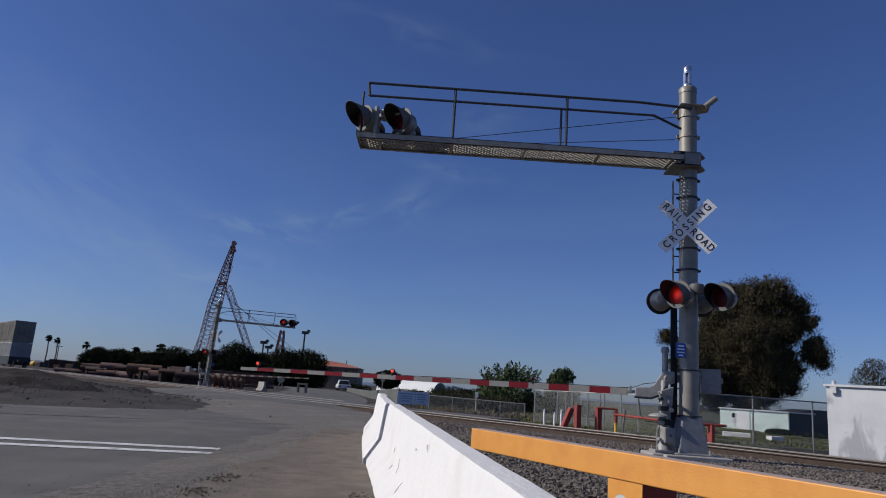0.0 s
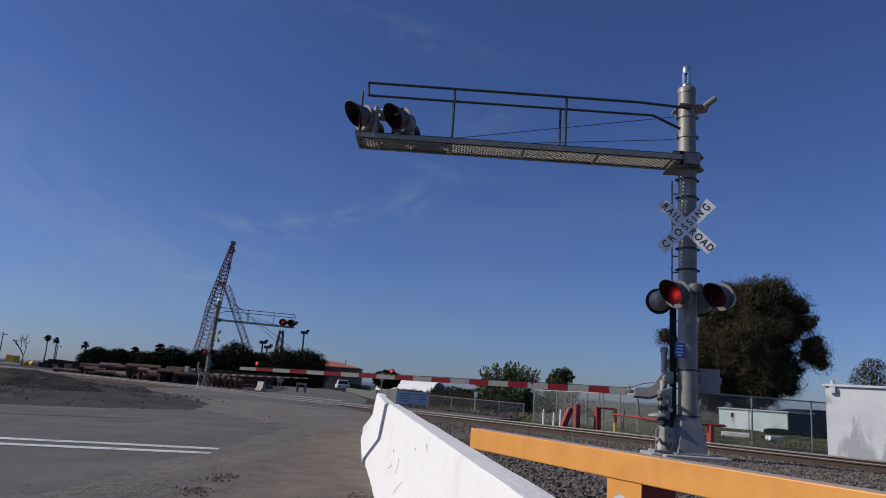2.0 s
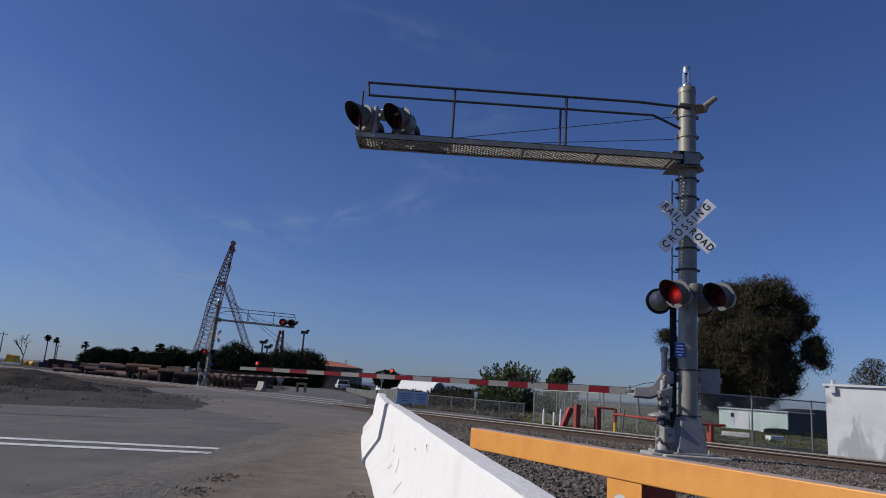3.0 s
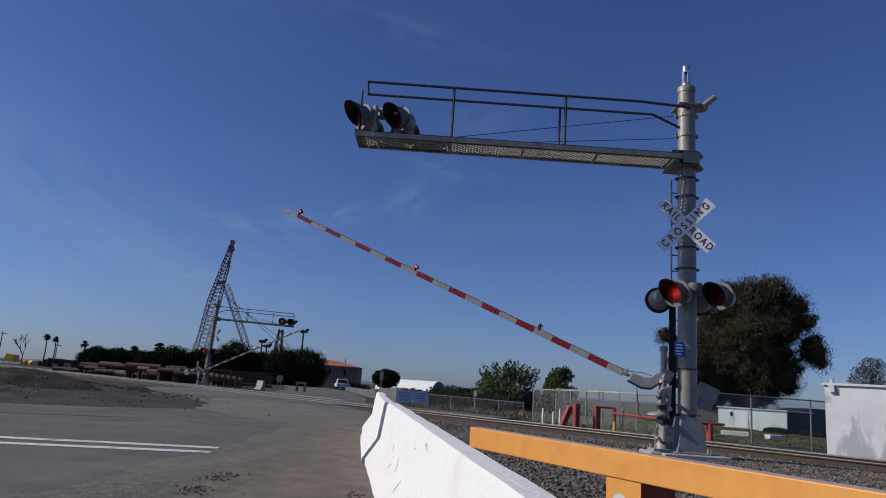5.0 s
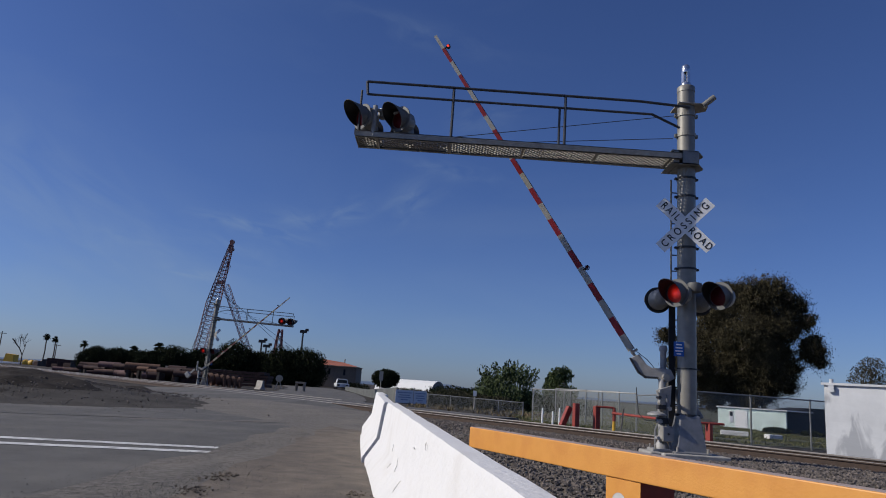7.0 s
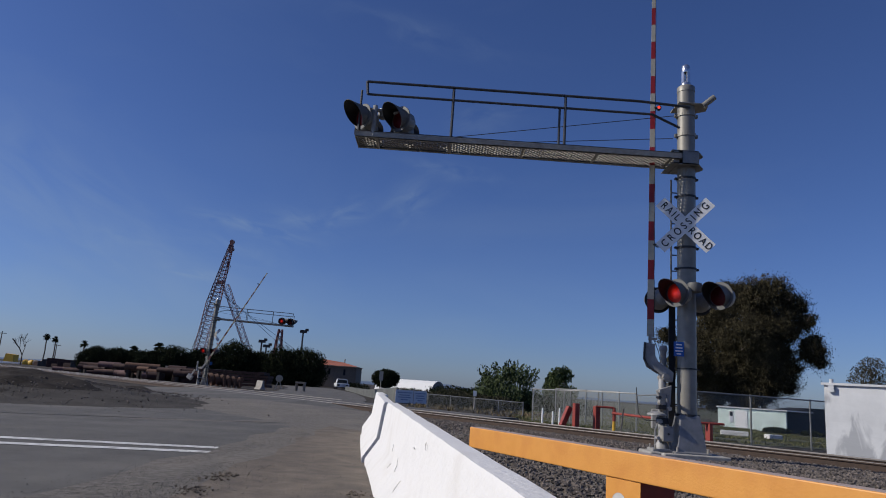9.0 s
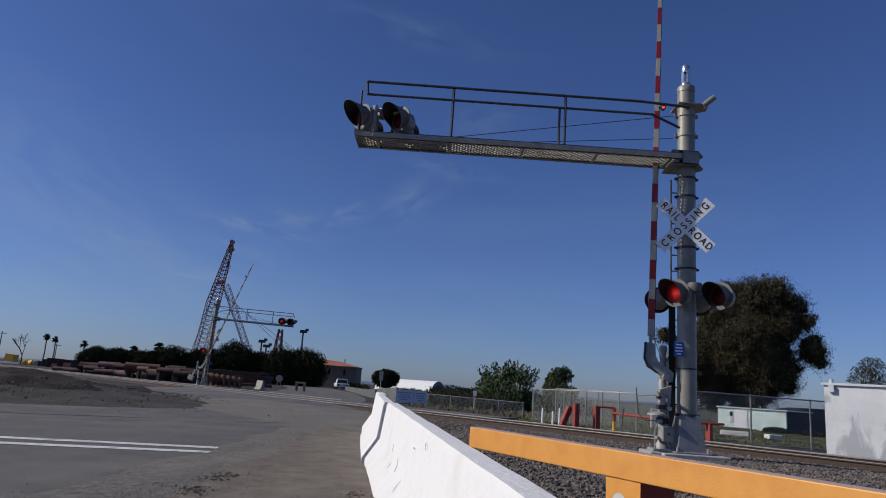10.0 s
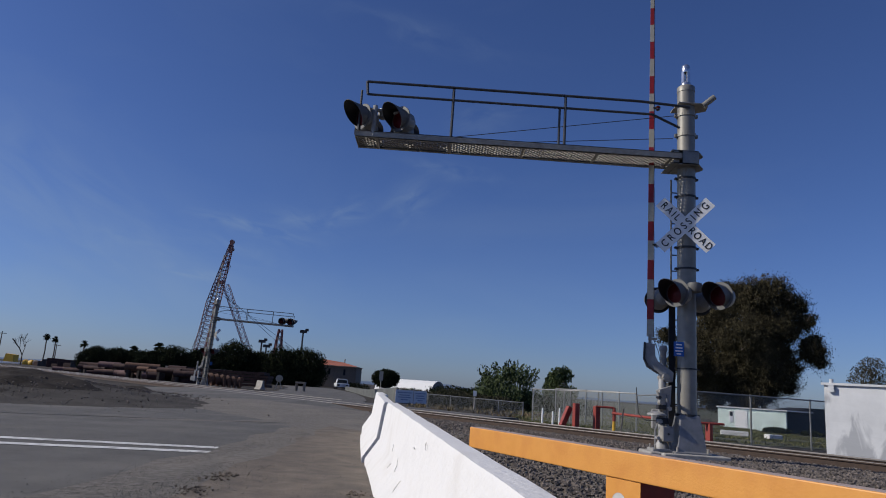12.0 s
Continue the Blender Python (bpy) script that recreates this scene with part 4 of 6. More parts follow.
# ---- barriers and guard beam ----
def barrier(m, length, label, material=None):
    t = empty("concrete_barrier", m, label, "barrier", "concrete barriers")
    bm = bmesh.new()
    prof = [(-0.30, -0.1), (-0.30, 0.07), (-0.13, 0.33), (-0.075, 0.755), (-0.058, 0.785), (0.058, 0.785), (0.075, 0.755), (0.13, 0.33), (0.30, 0.07), (0.30, -0.1)]
    n = 110 if length > 5 else 60
    rows = []
    for i in range(n + 1):
        y = length * i / n
        rows.append([])
        for k, (x, z) in enumerate(prof):
            chip = max(0.0, noise.noise(Vector((y * 4, k * 5, length))) - 0.25) * (0.3 if k in (0, 1, 8, 9) else 0.02)
            rows[-1].append(bm.verts.new((x * (1 + 0.015 * noise.noise(Vector((y * 2, z * 3, k))) - chip), y, z + 0.006 * noise.noise(Vector((y * 1.5, x, 7))))))
    k = len(prof)
    for a, b in zip(rows, rows[1:]):
        for i in range(k):
            bm.faces.new((a[i], b[i], b[(i + 1) % k], a[(i + 1) % k]))
    bm.faces.new(rows[0])
    bm.faces.new(rows[-1][::-1])
    body = part("body", bm, material or BARRIER, t, "", True)
    for z in (0.22, 0.58):
        for y, s in ((0.0, -1), (length, 1)):
            bm = bmesh.new()
            pts = [(-0.04, y, z), (-0.04, y + 0.05 * s, z), (0.04, y + 0.05 * s, z), (0.04, y, z)]
            for p, q in zip(pts, pts[1:]):
                bm_tube(bm, p, q, 0.011, seg=6)
            part("joint_loop", bm, RAIL_SIDE, t, "rusty steel joint loop")
    rng = random.Random(int(length * 10))
    if length > 5:
        for i in range(6):
            y = rng.uniform(length * 0.35, length * 0.95)
            z = rng.uniform(0.2, 0.7)
            x = -0.30 + (z - 0.07) * 0.65 if z < 0.33 else -0.13 + (z - 0.33) * 0.106
            bm = bmesh.new()
            px = Vector((x - 0.003, y, z))
            for j in range(rng.randint(2, 5)):
                q = px + Vector((0, rng.uniform(-0.05, 0.05), rng.uniform(-0.06, 0.03)))
                q.x = (-0.30 + (q.z - 0.07) * 0.65 if q.z < 0.33 else -0.13 + (q.z - 0.33) * 0.106) - 0.003
                bm_bar(bm, px, q, 0.004, 0.003)
                px = q
            part("scratch", bm, GREY_SCUFF, body, "grey scratch in the whitewash")
    return t


BARRIER_TURN = 7.4
barrier(pose(0.54, 1.0, -0.125, 0.9, 0, BARRIER_TURN), 8.15, "whitewashed concrete road barrier with chipped edges beside the dirt")
barrier(pose(-0.56, 9.17, 0.0, 0.9, 0, 6.3), 3.3, "whitewashed concrete road barrier next in the line")
barrier(pose(-0.88, 12.65, 0.05, 0.5, 0, 6.8), 2.0, "whitewashed concrete road barrier ending the line")
barrier(pose(-14.0, 57.5, -0.1, 0, 0, 50), 0.8, "small grey concrete barrier block by the far gate", CONCRETE)


def guard_beam():
    t = empty("guard_beam", Matrix.Translation((1.44, 4.85, 0)) @ Matrix.Rotation(math.atan2(-0.89, 0.46), 4, "Z"), "orange painted steel guard beam on square posts", "guard rail")
    a = -2.30
    bm = bmesh.new()
    bm_box(bm, a, 0.0, 0.47, 3.4, 0.12, 0.66)
    part("beam", bevelled(bm, 0.008), ORANGE, t, "orange painted beam with a dusty top edge")
    bm = bmesh.new()
    bm_box(bm, a + 0.01, 0.004, 0.66, 3.4, 0.116, 0.663)
    part("beam_top", bm, BEAM_TOP, t, "worn grey top face")
    for x in (-0.34, 2.6):
        bm = bmesh.new()
        bm_box(bm, x, 0.012, -0.3, x + 0.345, 0.33, 0.468)
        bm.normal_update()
        # The face towards local +x takes the darker red.
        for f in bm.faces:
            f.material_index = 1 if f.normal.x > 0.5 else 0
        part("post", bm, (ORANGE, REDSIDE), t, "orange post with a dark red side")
    bm = bmesh.new()
    bm_lathe(bm, [(0.0, 0.0), (0.07, 0.0), (0.075, 0.002)], 16, Matrix.Translation((-0.2, 0.010, 0.30)) @ Matrix.Rotation(radians(90), 4, "X"))
    part("scuff", bm, GREY_SCUFF, t, "pale scuffed patch")


guard_beam()


# ---- train leaving along the second track ----
def container(parent, x0, x1, z0, h, material, label):
    bm = bmesh.new()
    w = 1.22
    n = int((x1 - x0) / 0.28)
    for side in (-1, 1):
        for i in range(n):
            a = x0 + 0.1 + i * 0.28
            bm_box(bm, a, side * w - 0.02, z0 + 0.15, a + 0.14, side * w + 0.02, z0 + h - 0.12)
    for i in range(8):
        a = -1.1 + i * 0.28
        bm_box(bm, x1 - 0.02, a, z0 + 0.15, x1 + 0.02, a + 0.14, z0 + h - 0.12)
    bm_box(bm, x0, -w, z0, x1, w, z0 + h)
    box = part("container", bm, material, parent, label)
    for y in (-1.19, 1.19):
        bm = bmesh.new()
        bm_box(bm, x1 - 0.1, y - 0.07, z0, x1 + 0.04, y + 0.07, z0 + h)
        part("corner_post", bm, material, box)
    for y in (-0.4, -0.15, 0.15, 0.4):
        bm = bmesh.new()
        bm_tube(bm, (x1 + 0.05, y, z0 + 0.1), (x1 + 0.05, y, z0 + h - 0.1), 0.025, seg=6)
        part("locking_bar", bm, STEEL, box)


def train_car():
    t = empty("container_wagon", TRACK_TURN @ pose(-108.6, 20.3, 0.1), "container wagon stacked two high rolling away", "train wagon")
    bm = bmesh.new()
    bm_box(bm, -16.5, -1.25, 0.35, -0.6, 1.25, 0.62)
    bm_box(bm, -16.0, -1.3, 0.3, -0.45, 1.3, 1.4)
    bm_box(bm, -0.6, -0.35, 0.7, 0.8, 0.35, 1.0)
    bm_box(bm, -1.2, -1.3, 0.8, -0.2, 1.3, 1.05)
    part("wagon_body", bm, DARK, t, "dark well wagon frame")
    container(t, -15.5, -0.6, 0.65, 2.7, BOX_LOW, "pale blue lower container")
    container(t, -15.5, -0.6, 3.40, 2.9, BOX_TOP, "grey upper container")
    for x in (-15.8, -14.2, -1.4, 0.1):
        for y in (-0.75, 0.75):
            bm = bmesh.new()
            bm_tube(bm, (x, y - 0.06, 0.42), (x, y + 0.06, 0.42), 0.42, seg=20)
            part("wheel", bm, DARK, t)
    return t


wagon = train_car()


# ---- plants ----
def leaf_cloud(rng, lobes, count, size, flat=0.0):
    """Small folded leaves scattered through overlapping lobes (x, y, z, rx, ry, rz), denser towards their skins."""
    vol = [l[3] * l[4] * l[5] for l in lobes]
    verts, faces = [], []
    for _ in range(count):
        x, y, z, rx, ry, rz = rng.choices(lobes, vol)[0]
        d = Vector((rng.gauss(0, 1), rng.gauss(0, 1), rng.gauss(0, 1))).normalized()
        k = rng.random() ** 0.33 * (1 + 0.16 * noise.noise(d * 3 + Vector((x, y, z))))
        c = Vector((x + d.x * rx * k, y + d.y * ry * k, z + d.z * rz * k))
        s = size * rng.uniform(0.5, 1.4)
        q = Euler((rng.uniform(0, 6.3), rng.uniform(0, 6.3), rng.uniform(0, 6.3))).to_matrix()
        b = len(verts)
        for v in ((-0.5, 0, 0), (0, -0.32, 0.12), (0.6, 0, 0), (0, 0.32, 0.12)):
            verts.append(c + q @ (Vector(v) * s))
        faces.append((b, b + 1, b + 2, b + 3))
    return verts, faces


def limbs(bm, rng, base, top, r, lobes):
    base, top = Vector(base), Vector(top)
    mid = base.lerp(top, 0.5) + Vector((rng.uniform(-0.1, 0.1), rng.uniform(-0.1, 0.1), 0)) * (top - base).length
    bm_tube(bm, base, mid, r, r * 0.75, 10)
    bm_tube(bm, mid, top, r * 0.75, r * 0.45, 10)
    for l in lobes:
        e = Vector(l[:3])
        s = base.lerp(mid, rng.uniform(0.5, 1.0))
        m2 = s.lerp(e, 0.5) + Vector((0, 0, 0.1 * (e - s).length))
        bm_tube(bm, s, m2, r * 0.4, r * 0.25, 7)
        bm_tube(bm, m2, e, r * 0.25, r * 0.08, 7)


def tree(x, y, z, trunk_h, r, lobes, count, size, material, label, group="", seed=1, dense=0, name="tree", category="tree"):
    rng = random.Random(seed)
    t = empty(name, pose(x, y, z), label, category, group)
    bm = bmesh.new()
    limbs(bm, rng, (0, 0, -2.0 if r > 0.4 else -0.4), (0, 0, trunk_h), r, lobes)
    part("trunk", bm, BARK, t, "", True)
    v, f = leaf_cloud(rng, lobes, count, size)
    if dense:
        w, g = leaf_cloud(rng, [(a, b, c, d * 0.84, e * 0.84, h * 0.86) for a, b, c, d, e, h in lobes[:2]], dense, size * 3)
        f += [tuple(i + len(v) for i in q) for q in g]
        v += w
    soup("crown", v, f, material, t)
    return t


def lobes_for(rng, w, h, z0, n, depth=None):
    """Rounded masses that fill a crown of width w and height h above z0."""
    depth = depth or w
    out = []
    for i in range(n):
        u = rng.uniform(-0.5, 0.5)
        v = rng.uniform(-0.5, 0.5)
        k = max(0.25, 1 - (u * 2) ** 2 * 0.7)
        zz = z0 + h * (0.25 + 0.55 * rng.random() * k)
        s = rng.uniform(0.16, 0.26)
        out.append((u * w * 0.75, v * depth * 0.75, zz, w * s, depth * s, h * s))
    return out


def sprays(rng, lobes, clumps, leaves, spread, size, droop=1.6):
    """Leaves gathered in hanging sprays on the skins of the lobes, over a loose darker inside."""
    vol = [l[3] * l[5] for l in lobes]
    verts, faces = [], []

    def leaf(c, s, q):
        b = len(verts)
        for v in ((-0.5, 0, 0), (0, -0.2, 0.1), (0.7, 0, 0), (0, 0.2, 0.1)):
            verts.append(c + q @ (Vector(v) * s))
        faces.append((b, b + 1, b + 2, b + 3))

    for _ in range(clumps):
        x, y, z, rx, ry, rz = rng.choices(lobes, vol)[0]
        d = Vector((rng.gauss(0, 1), rng.gauss(0, 1), rng.gauss(0.25, 1))).normalized()
        k = rng.uniform(0.62, 1.06)
        c = Vector((x + d.x * rx * k, y + d.y * ry * k, z + d.z * rz * k))
        w = spread * rng.uniform(0.5, 1.3)
        for _ in range(int(leaves * rng.uniform(0.6, 1.4))):
            p = c + Vector((rng.gauss(0, w), rng.gauss(0, w), rng.gauss(0, w * 0.8) - abs(rng.gauss(0, w * (droop - 1)))))
            leaf(p, size * rng.uniform(0.6, 1.4), Euler((rng.uniform(0, 6.3), rng.uniform(0.3, 1.4), rng.uniform(0, 6.3))).to_matrix())
    for _ in range(clumps * leaves // 5):
        x, y, z, rx, ry, rz = rng.choices(lobes, vol)[0]
        d = Vector((rng.gauss(0, 1), rng.gauss(0, 1), rng.gauss(0, 1))).normalized() * 0.8 * rng.random() ** 0.4
        leaf(Vector((x + d.x * rx, y + d.y * ry, z + d.z * rz)), size * 2.6, Euler((rng.uniform(0, 6.3), rng.uniform(0, 6.3), rng.uniform(0, 6.3))).to_matrix())
    return verts, faces


def big_tree():
    """The tall tree behind the fence: (x, z, radius) of its masses of leaves."""
    masses = [(2.1, 10.6, 2.7), (4.6, 11.6, 2.2), (7.0, 10.3, 1.9), (0.0, 10.7, 2.2), (6.3, 7.6, 1.8), (6.4, 3.0, 1.5), (7.7, 8.4, 1.1), (8.5, 6.0, 1.2), (9.4, 5.2, 0.7), (-2.0, 8.4, 2.4), (-3.6, 5.5, 2.3), (0.1, 6.1, 3.5), (3.9, 7.3, 2.8), (1.9, 3.2, 3.5), (-1.8, 2.3, 3.0),
              (4.9, 4.0, 2.2), (7.9, 5.1, 1.6), (9.2, 4.1, 0.8), (9.0, 6.6, 0.6), (6.1, 1.4, 1.1), (3.1, 0.9, 2.3), (-5.2, 3.0, 2.0), (-7.4, 6.1, 1.0), (-6.7, 3.2, 1.1), (-2.4, 0.1, 2.1), (0.6, 0.0, 2.3)]
    rng = random.Random(5)
    lobes = [(x, rng.uniform(-1.5, 1.5) * min(1, r / 2), z + 2.9, r * 0.97, r * 1.1, r * 0.95) for x, z, r in masses]
    t = empty("tree", pose(32.6, 75, -0.4), "tall dark olive-green tree with drooping leaves behind the fence", "tree")
    bm = bmesh.new()
    limbs(bm, rng, (0.6, 0, -1.0), (1.5, 0, 8.0), 0.42, lobes)
    for x, y, z, rx, ry, rz in lobes:
        a = Vector((x + rng.uniform(-0.5, 0.5) * rx, y - ry * 0.8, z + rng.uniform(-0.5, 0.3) * rz))
        bm_tube(bm, Vector((x, y, z)), a, 0.07, 0.045, 5)
        bm_tube(bm, a, a + Vector((rng.uniform(-0.4, 0.4), -0.2, rng.uniform(0.3, 0.7))), 0.045, 0.02, 5)
    part("trunk", bm, BARK, t, "", True)
    v, f = sprays(rng, lobes, 2300, 60, 0.33, 0.17)
    soup("crown", v, f, LEAF_BIG, t)


big_tree()
tree(57.6, 92, -0.6, 5.0, 0.25, [(-0.6, 0, 7.0, 1.6, 2, 1.6), (0.9, 0, 8.4, 1.7, 2, 1.5), (1.8, 0, 6.2, 1.8, 2, 1.6)], 3400, 0.2, LEAF_BIG, "thin far tree with sparse crown", seed=6)


def shrub():
    rng = random.Random(8)
    t = empty("tree", pose(5.5, 50, -0.5), "bright green bushy young tree with upright shoots", "tree")
    lobes = lobes_for(rng, 4.6, 3.8, 0.0, 14)
    bm = bmesh.new()
    limbs(bm, rng, (0, 0, -0.2), (0, 0, 1.8), 0.12, lobes)
    part("trunk", bm, BARK, t, "", True)
    v, f = leaf_cloud(rng, lobes, 9000, 0.15)
    for _ in range(70):
        a, ln = rng.uniform(0, 6.28), rng.uniform(0.8, 1.5)
        base = Vector((rng.uniform(-1.7, 1.7), rng.uniform(-1.4, 1.4), 2.5))
        base.z -= 0.25 * abs(base.x)
        d = Vector((base.x * 0.35 + rng.uniform(-0.25, 0.25), 0.3 * math.sin(a), 1.2)).normalized()
        for i in range(22):
            c = base + d * ln * (i / 21) + Vector((rng.gauss(0, 0.06), rng.gauss(0, 0.06), 0))
            b = len(v)
            q = Euler((rng.uniform(0, 6.3), rng.uniform(0, 6.3), rng.uniform(0, 6.3))).to_matrix()
            v += [c + q @ (Vector(p) * 0.2) for p in ((-0.5, 0, 0), (0, -0.3, 0.1), (0.6, 0, 0), (0, 0.3, 0.1))]
            f.append((b, b + 1, b + 2, b + 3))
    soup("crown", v, f, LEAF_GREEN, t)


shrub()
rng0 = random.Random(21)
tree(14.8, 80, -0.4, 2.2, 0.2, lobes_for(rng0, 4.3, 4.2, 0.9, 9), 2600, 0.3, LEAF_GREEN, "small round green tree behind the wire fence", seed=9)
tree(-7.6, 110, -0.1, 1.6, 0.25, [(0, 0, 2.1, 2.2, 2.2, 1.5), (-1.0, 0, 2.3, 1.3, 1.4, 1.1), (1.0, 0, 2.4, 1.3, 1.4, 1.1), (0, 0, 2.9, 1.5, 1.5, 0.8)], 9000, 0.2, LEAF_DARK, "dark round-headed tree by the road", seed=10, dense=900)
# dense dark round-headed trees behind the pipe yard: (x, height of the top, half width)
for i, (x, h, w) in enumerate(((-51.3, 3.9, 2.6), (-48.6, 3.9, 2.6), (-45.8, 3.7, 2.6), (-43.2, 3.8, 2.4), (-39.9, 4.9, 3.3), (-36.3, 4.6, 2.8), (-33.6, 4.4, 2.4),
                              (-30.4, 6.4, 3.5), (-26.8, 5.0, 2.7), (-23.0, 6.0, 3.3), (-19.7, 6.1, 3.5))):
    rng0 = random.Random(40 + i)
    h += 0.45
    lobes = [(0, 0, h * 0.42, w, w * 0.9, h * 0.52), (0, 0, h * 0.3, w * 1.05, w * 0.9, h * 0.38)]
    for k in range(16):
        a, e = rng0.uniform(0, 6.28), rng0.uniform(0.1, 1.4)
        r = w * rng0.uniform(0.2, 0.34)
        lobes.append((math.cos(a) * math.cos(e) * w * 0.82, math.sin(a) * math.cos(e) * w * 0.75, h * 0.42 + math.sin(e) * h * 0.42, r, r, r * 0.75))
    tree(x, 105 + (i % 3) * 0.8, -0.2, h * 0.4, 0.3, lobes, 13000, 0.17, LEAF_DARK, "dense dark green round-headed tree behind the yard", "trees behind the yard", seed=60 + i, dense=2600)


def palm(x, y, h, seed, spread=1.4):
    rng = random.Random(seed)
    t = empty("palm_tree", pose(x, y, -0.4), "tall thin fan palm on the skyline", "palm tree", "skyline palms")
    bm = bmesh.new()
    bm_tube(bm, (0, 0, 0), (0.25, 0, h * 0.5), 0.24, 0.2, 8)
    bm_tube(bm, (0.25, 0, h * 0.5), (0.1, 0, h), 0.2, 0.17, 8)
    part("trunk", bm, BARK, t)
    v, f = [], []
    for i in range(46):
        a, e = rng.uniform(0, 6.28), rng.uniform(-0.9, 1.3)
        d = Vector((math.cos(a) * math.cos(e), math.sin(a) * math.cos(e), math.sin(e)))
        s = d.cross(Vector((0, 0, 1))).normalized() * 0.3
        o = Vector((0.1, 0, h))
        m1, m2 = o + d * spread * 0.6, o + d * spread - Vector((0, 0, 0.35))
        b = len(v)
        v += [o, m1 - s, m2, m1 + s]
        f.append((b, b + 1, b + 2, b + 3))
    soup("crown", v, f, LEAF_DARK, t)


palm(-129.5, 230, 9.6, 1)
palm(-126.4, 230, 8.9, 2)
palm(-101.5, 200, 7.2, 3)
palm(-84.0, 190, 4.2, 4, 2.6)
palm(-52.0, 130, 5.6, 5, 1.2)
palm(-61.0, 140, 5.0, 6, 1.2)


def bare_tree(x, y, h):
    t = empty("bare_tree", pose(x, y, -0.4), "leafless winter tree on the skyline", "tree")
    rng = random.Random(4)
    bm = bmesh.new()
    def grow(p, d, ln, r, k):
        q = p + d * ln
        bm_tube(bm, p, q, r, r * 0.65, 5, False)
        if k:
            for _ in range(3):
                grow(q, (d + Vector((rng.uniform(-0.7, 0.7), rng.uniform(-0.7, 0.7), rng.uniform(-0.1, 0.4)))).normalized(), ln * rng.uniform(0.6, 0.8), r * 0.6, k - 1)
    grow(Vector((0, 0, 0)), Vector((0, 0, 1)), h * 0.3, 0.16, 4)
    part("branches", bm, BARK, t)


bare_tree(-89, 150, 8.2)


# ---- crane and yard ----
def lattice(bm, a, b, w0, w1, bays, bar):
    a, b = Vector(a), Vector(b)
    d = (b - a).normalized()
    u = d.cross(Vector((0, 1, 0))).normalized()
    v = Vector((0, 1, 0))
    def ring(k):
        c, w = a.lerp(b, k / bays), (w0 + (w1 - w0) * k / bays) / 2
        return [c + u * w * i + v * w * j for i, j in ((1, 1), (1, -1), (-1, -1), (-1, 1))]
    for k in range(bays):
        p, q = ring(k), ring(k + 1)
        for i in range(4):
            bm_bar(bm, p[i], q[i], bar)
            bm_bar(bm, p[i], q[(i + 1) % 4], bar * 0.55)
            bm_bar(bm, p[i], p[(i + 1) % 4], bar * 0.55)


def crane():
    t = empty("lattice_crane", pose(-42.6, 125, -0.4), "faded red and white lattice boom crane standing in the yard", "crane")
    bm = bmesh.new()
    lattice(bm, (-0.3, 0, 2.2), (1.3, 0, 14), 1.7, 1.9, 15, 0.15)
    part("boom", bm, CRANE_PALE, t, "pale lattice boom")
    bm = bmesh.new()
    lattice(bm, (1.3, 0, 14), (3.2, 0, 25.0), 1.9, 0.6, 16, 0.14)
    bm_box(bm, 2.95, -0.3, 23.6, 3.5, 0.3, 25.7)
    bm_tube(bm, (3.3, -0.35, 25.6), (3.3, 0.35, 25.6), 0.4, seg=12)
    bm_tube(bm, (3.55, -0.2, 24.2), (3.55, 0.2, 24.2), 0.3, seg=12)
    bm_box(bm, 2.9, -0.2, 20.8, 3.3, 0.2, 21.9)
    bm_box(bm, 1.6, -0.3, 17.6, 2.9, 0.3, 18.2)
    part("boom_tip", bm, CRANE_RED, t, "faded red upper boom with sheaves")
    bm = bmesh.new()
    lattice(bm, (2.9, 1, 17.5), (8.9, 1, 4.8), 1.0, 1.0, 15, 0.1)
    part("jib_mast", bm, CRANE_PALE, t, "pale lattice mast leaning away")
    bm = bmesh.new()
    lattice(bm, (13.4, 2, 2.0), (13.7, 2, 10.2), 1.8, 0.6, 6, 0.2)
    part("gantry", bm, CRANE_RED, t, "red gantry frame")
    for p, q in (((2.9, 0, 16), (16.5, 1, 5.5)), ((3.0, 0, 15.4), (17.3, 1, 6.4)), ((3.0, 0, 24.5), (-1.4, 0, 5.0)), ((2.6, 0.5, 22), (-2.0, 0.5, 4.0)), ((3.6, 0, 21.2), (-0.3, -1, 5.5))):
        bm = bmesh.new()
        bm_tube(bm, p, q, 0.035, seg=5)
        part("pendant_cable", bm, DARK, t)
    bm = bmesh.new()
    bm_box(bm, -3.2, -2, 1.0, 1.6, 2, 3.4)
    bm_box(bm, -2.6, -1.8, 3.4, -0.4, 1.8, 4.4)
    part("cab", bevelled(bm, 0.1), CRANE_RED, t, "dark red machinery house")
    for y in (-2.2, 2.2):
        bm = bmesh.new()
        bm_box(bm, -3.4, y - 0.4, 0.0, 2.0, y + 0.4, 1.0)
        part("crawler_track", bevelled(bm, 0.3), DARK, t)


crane()


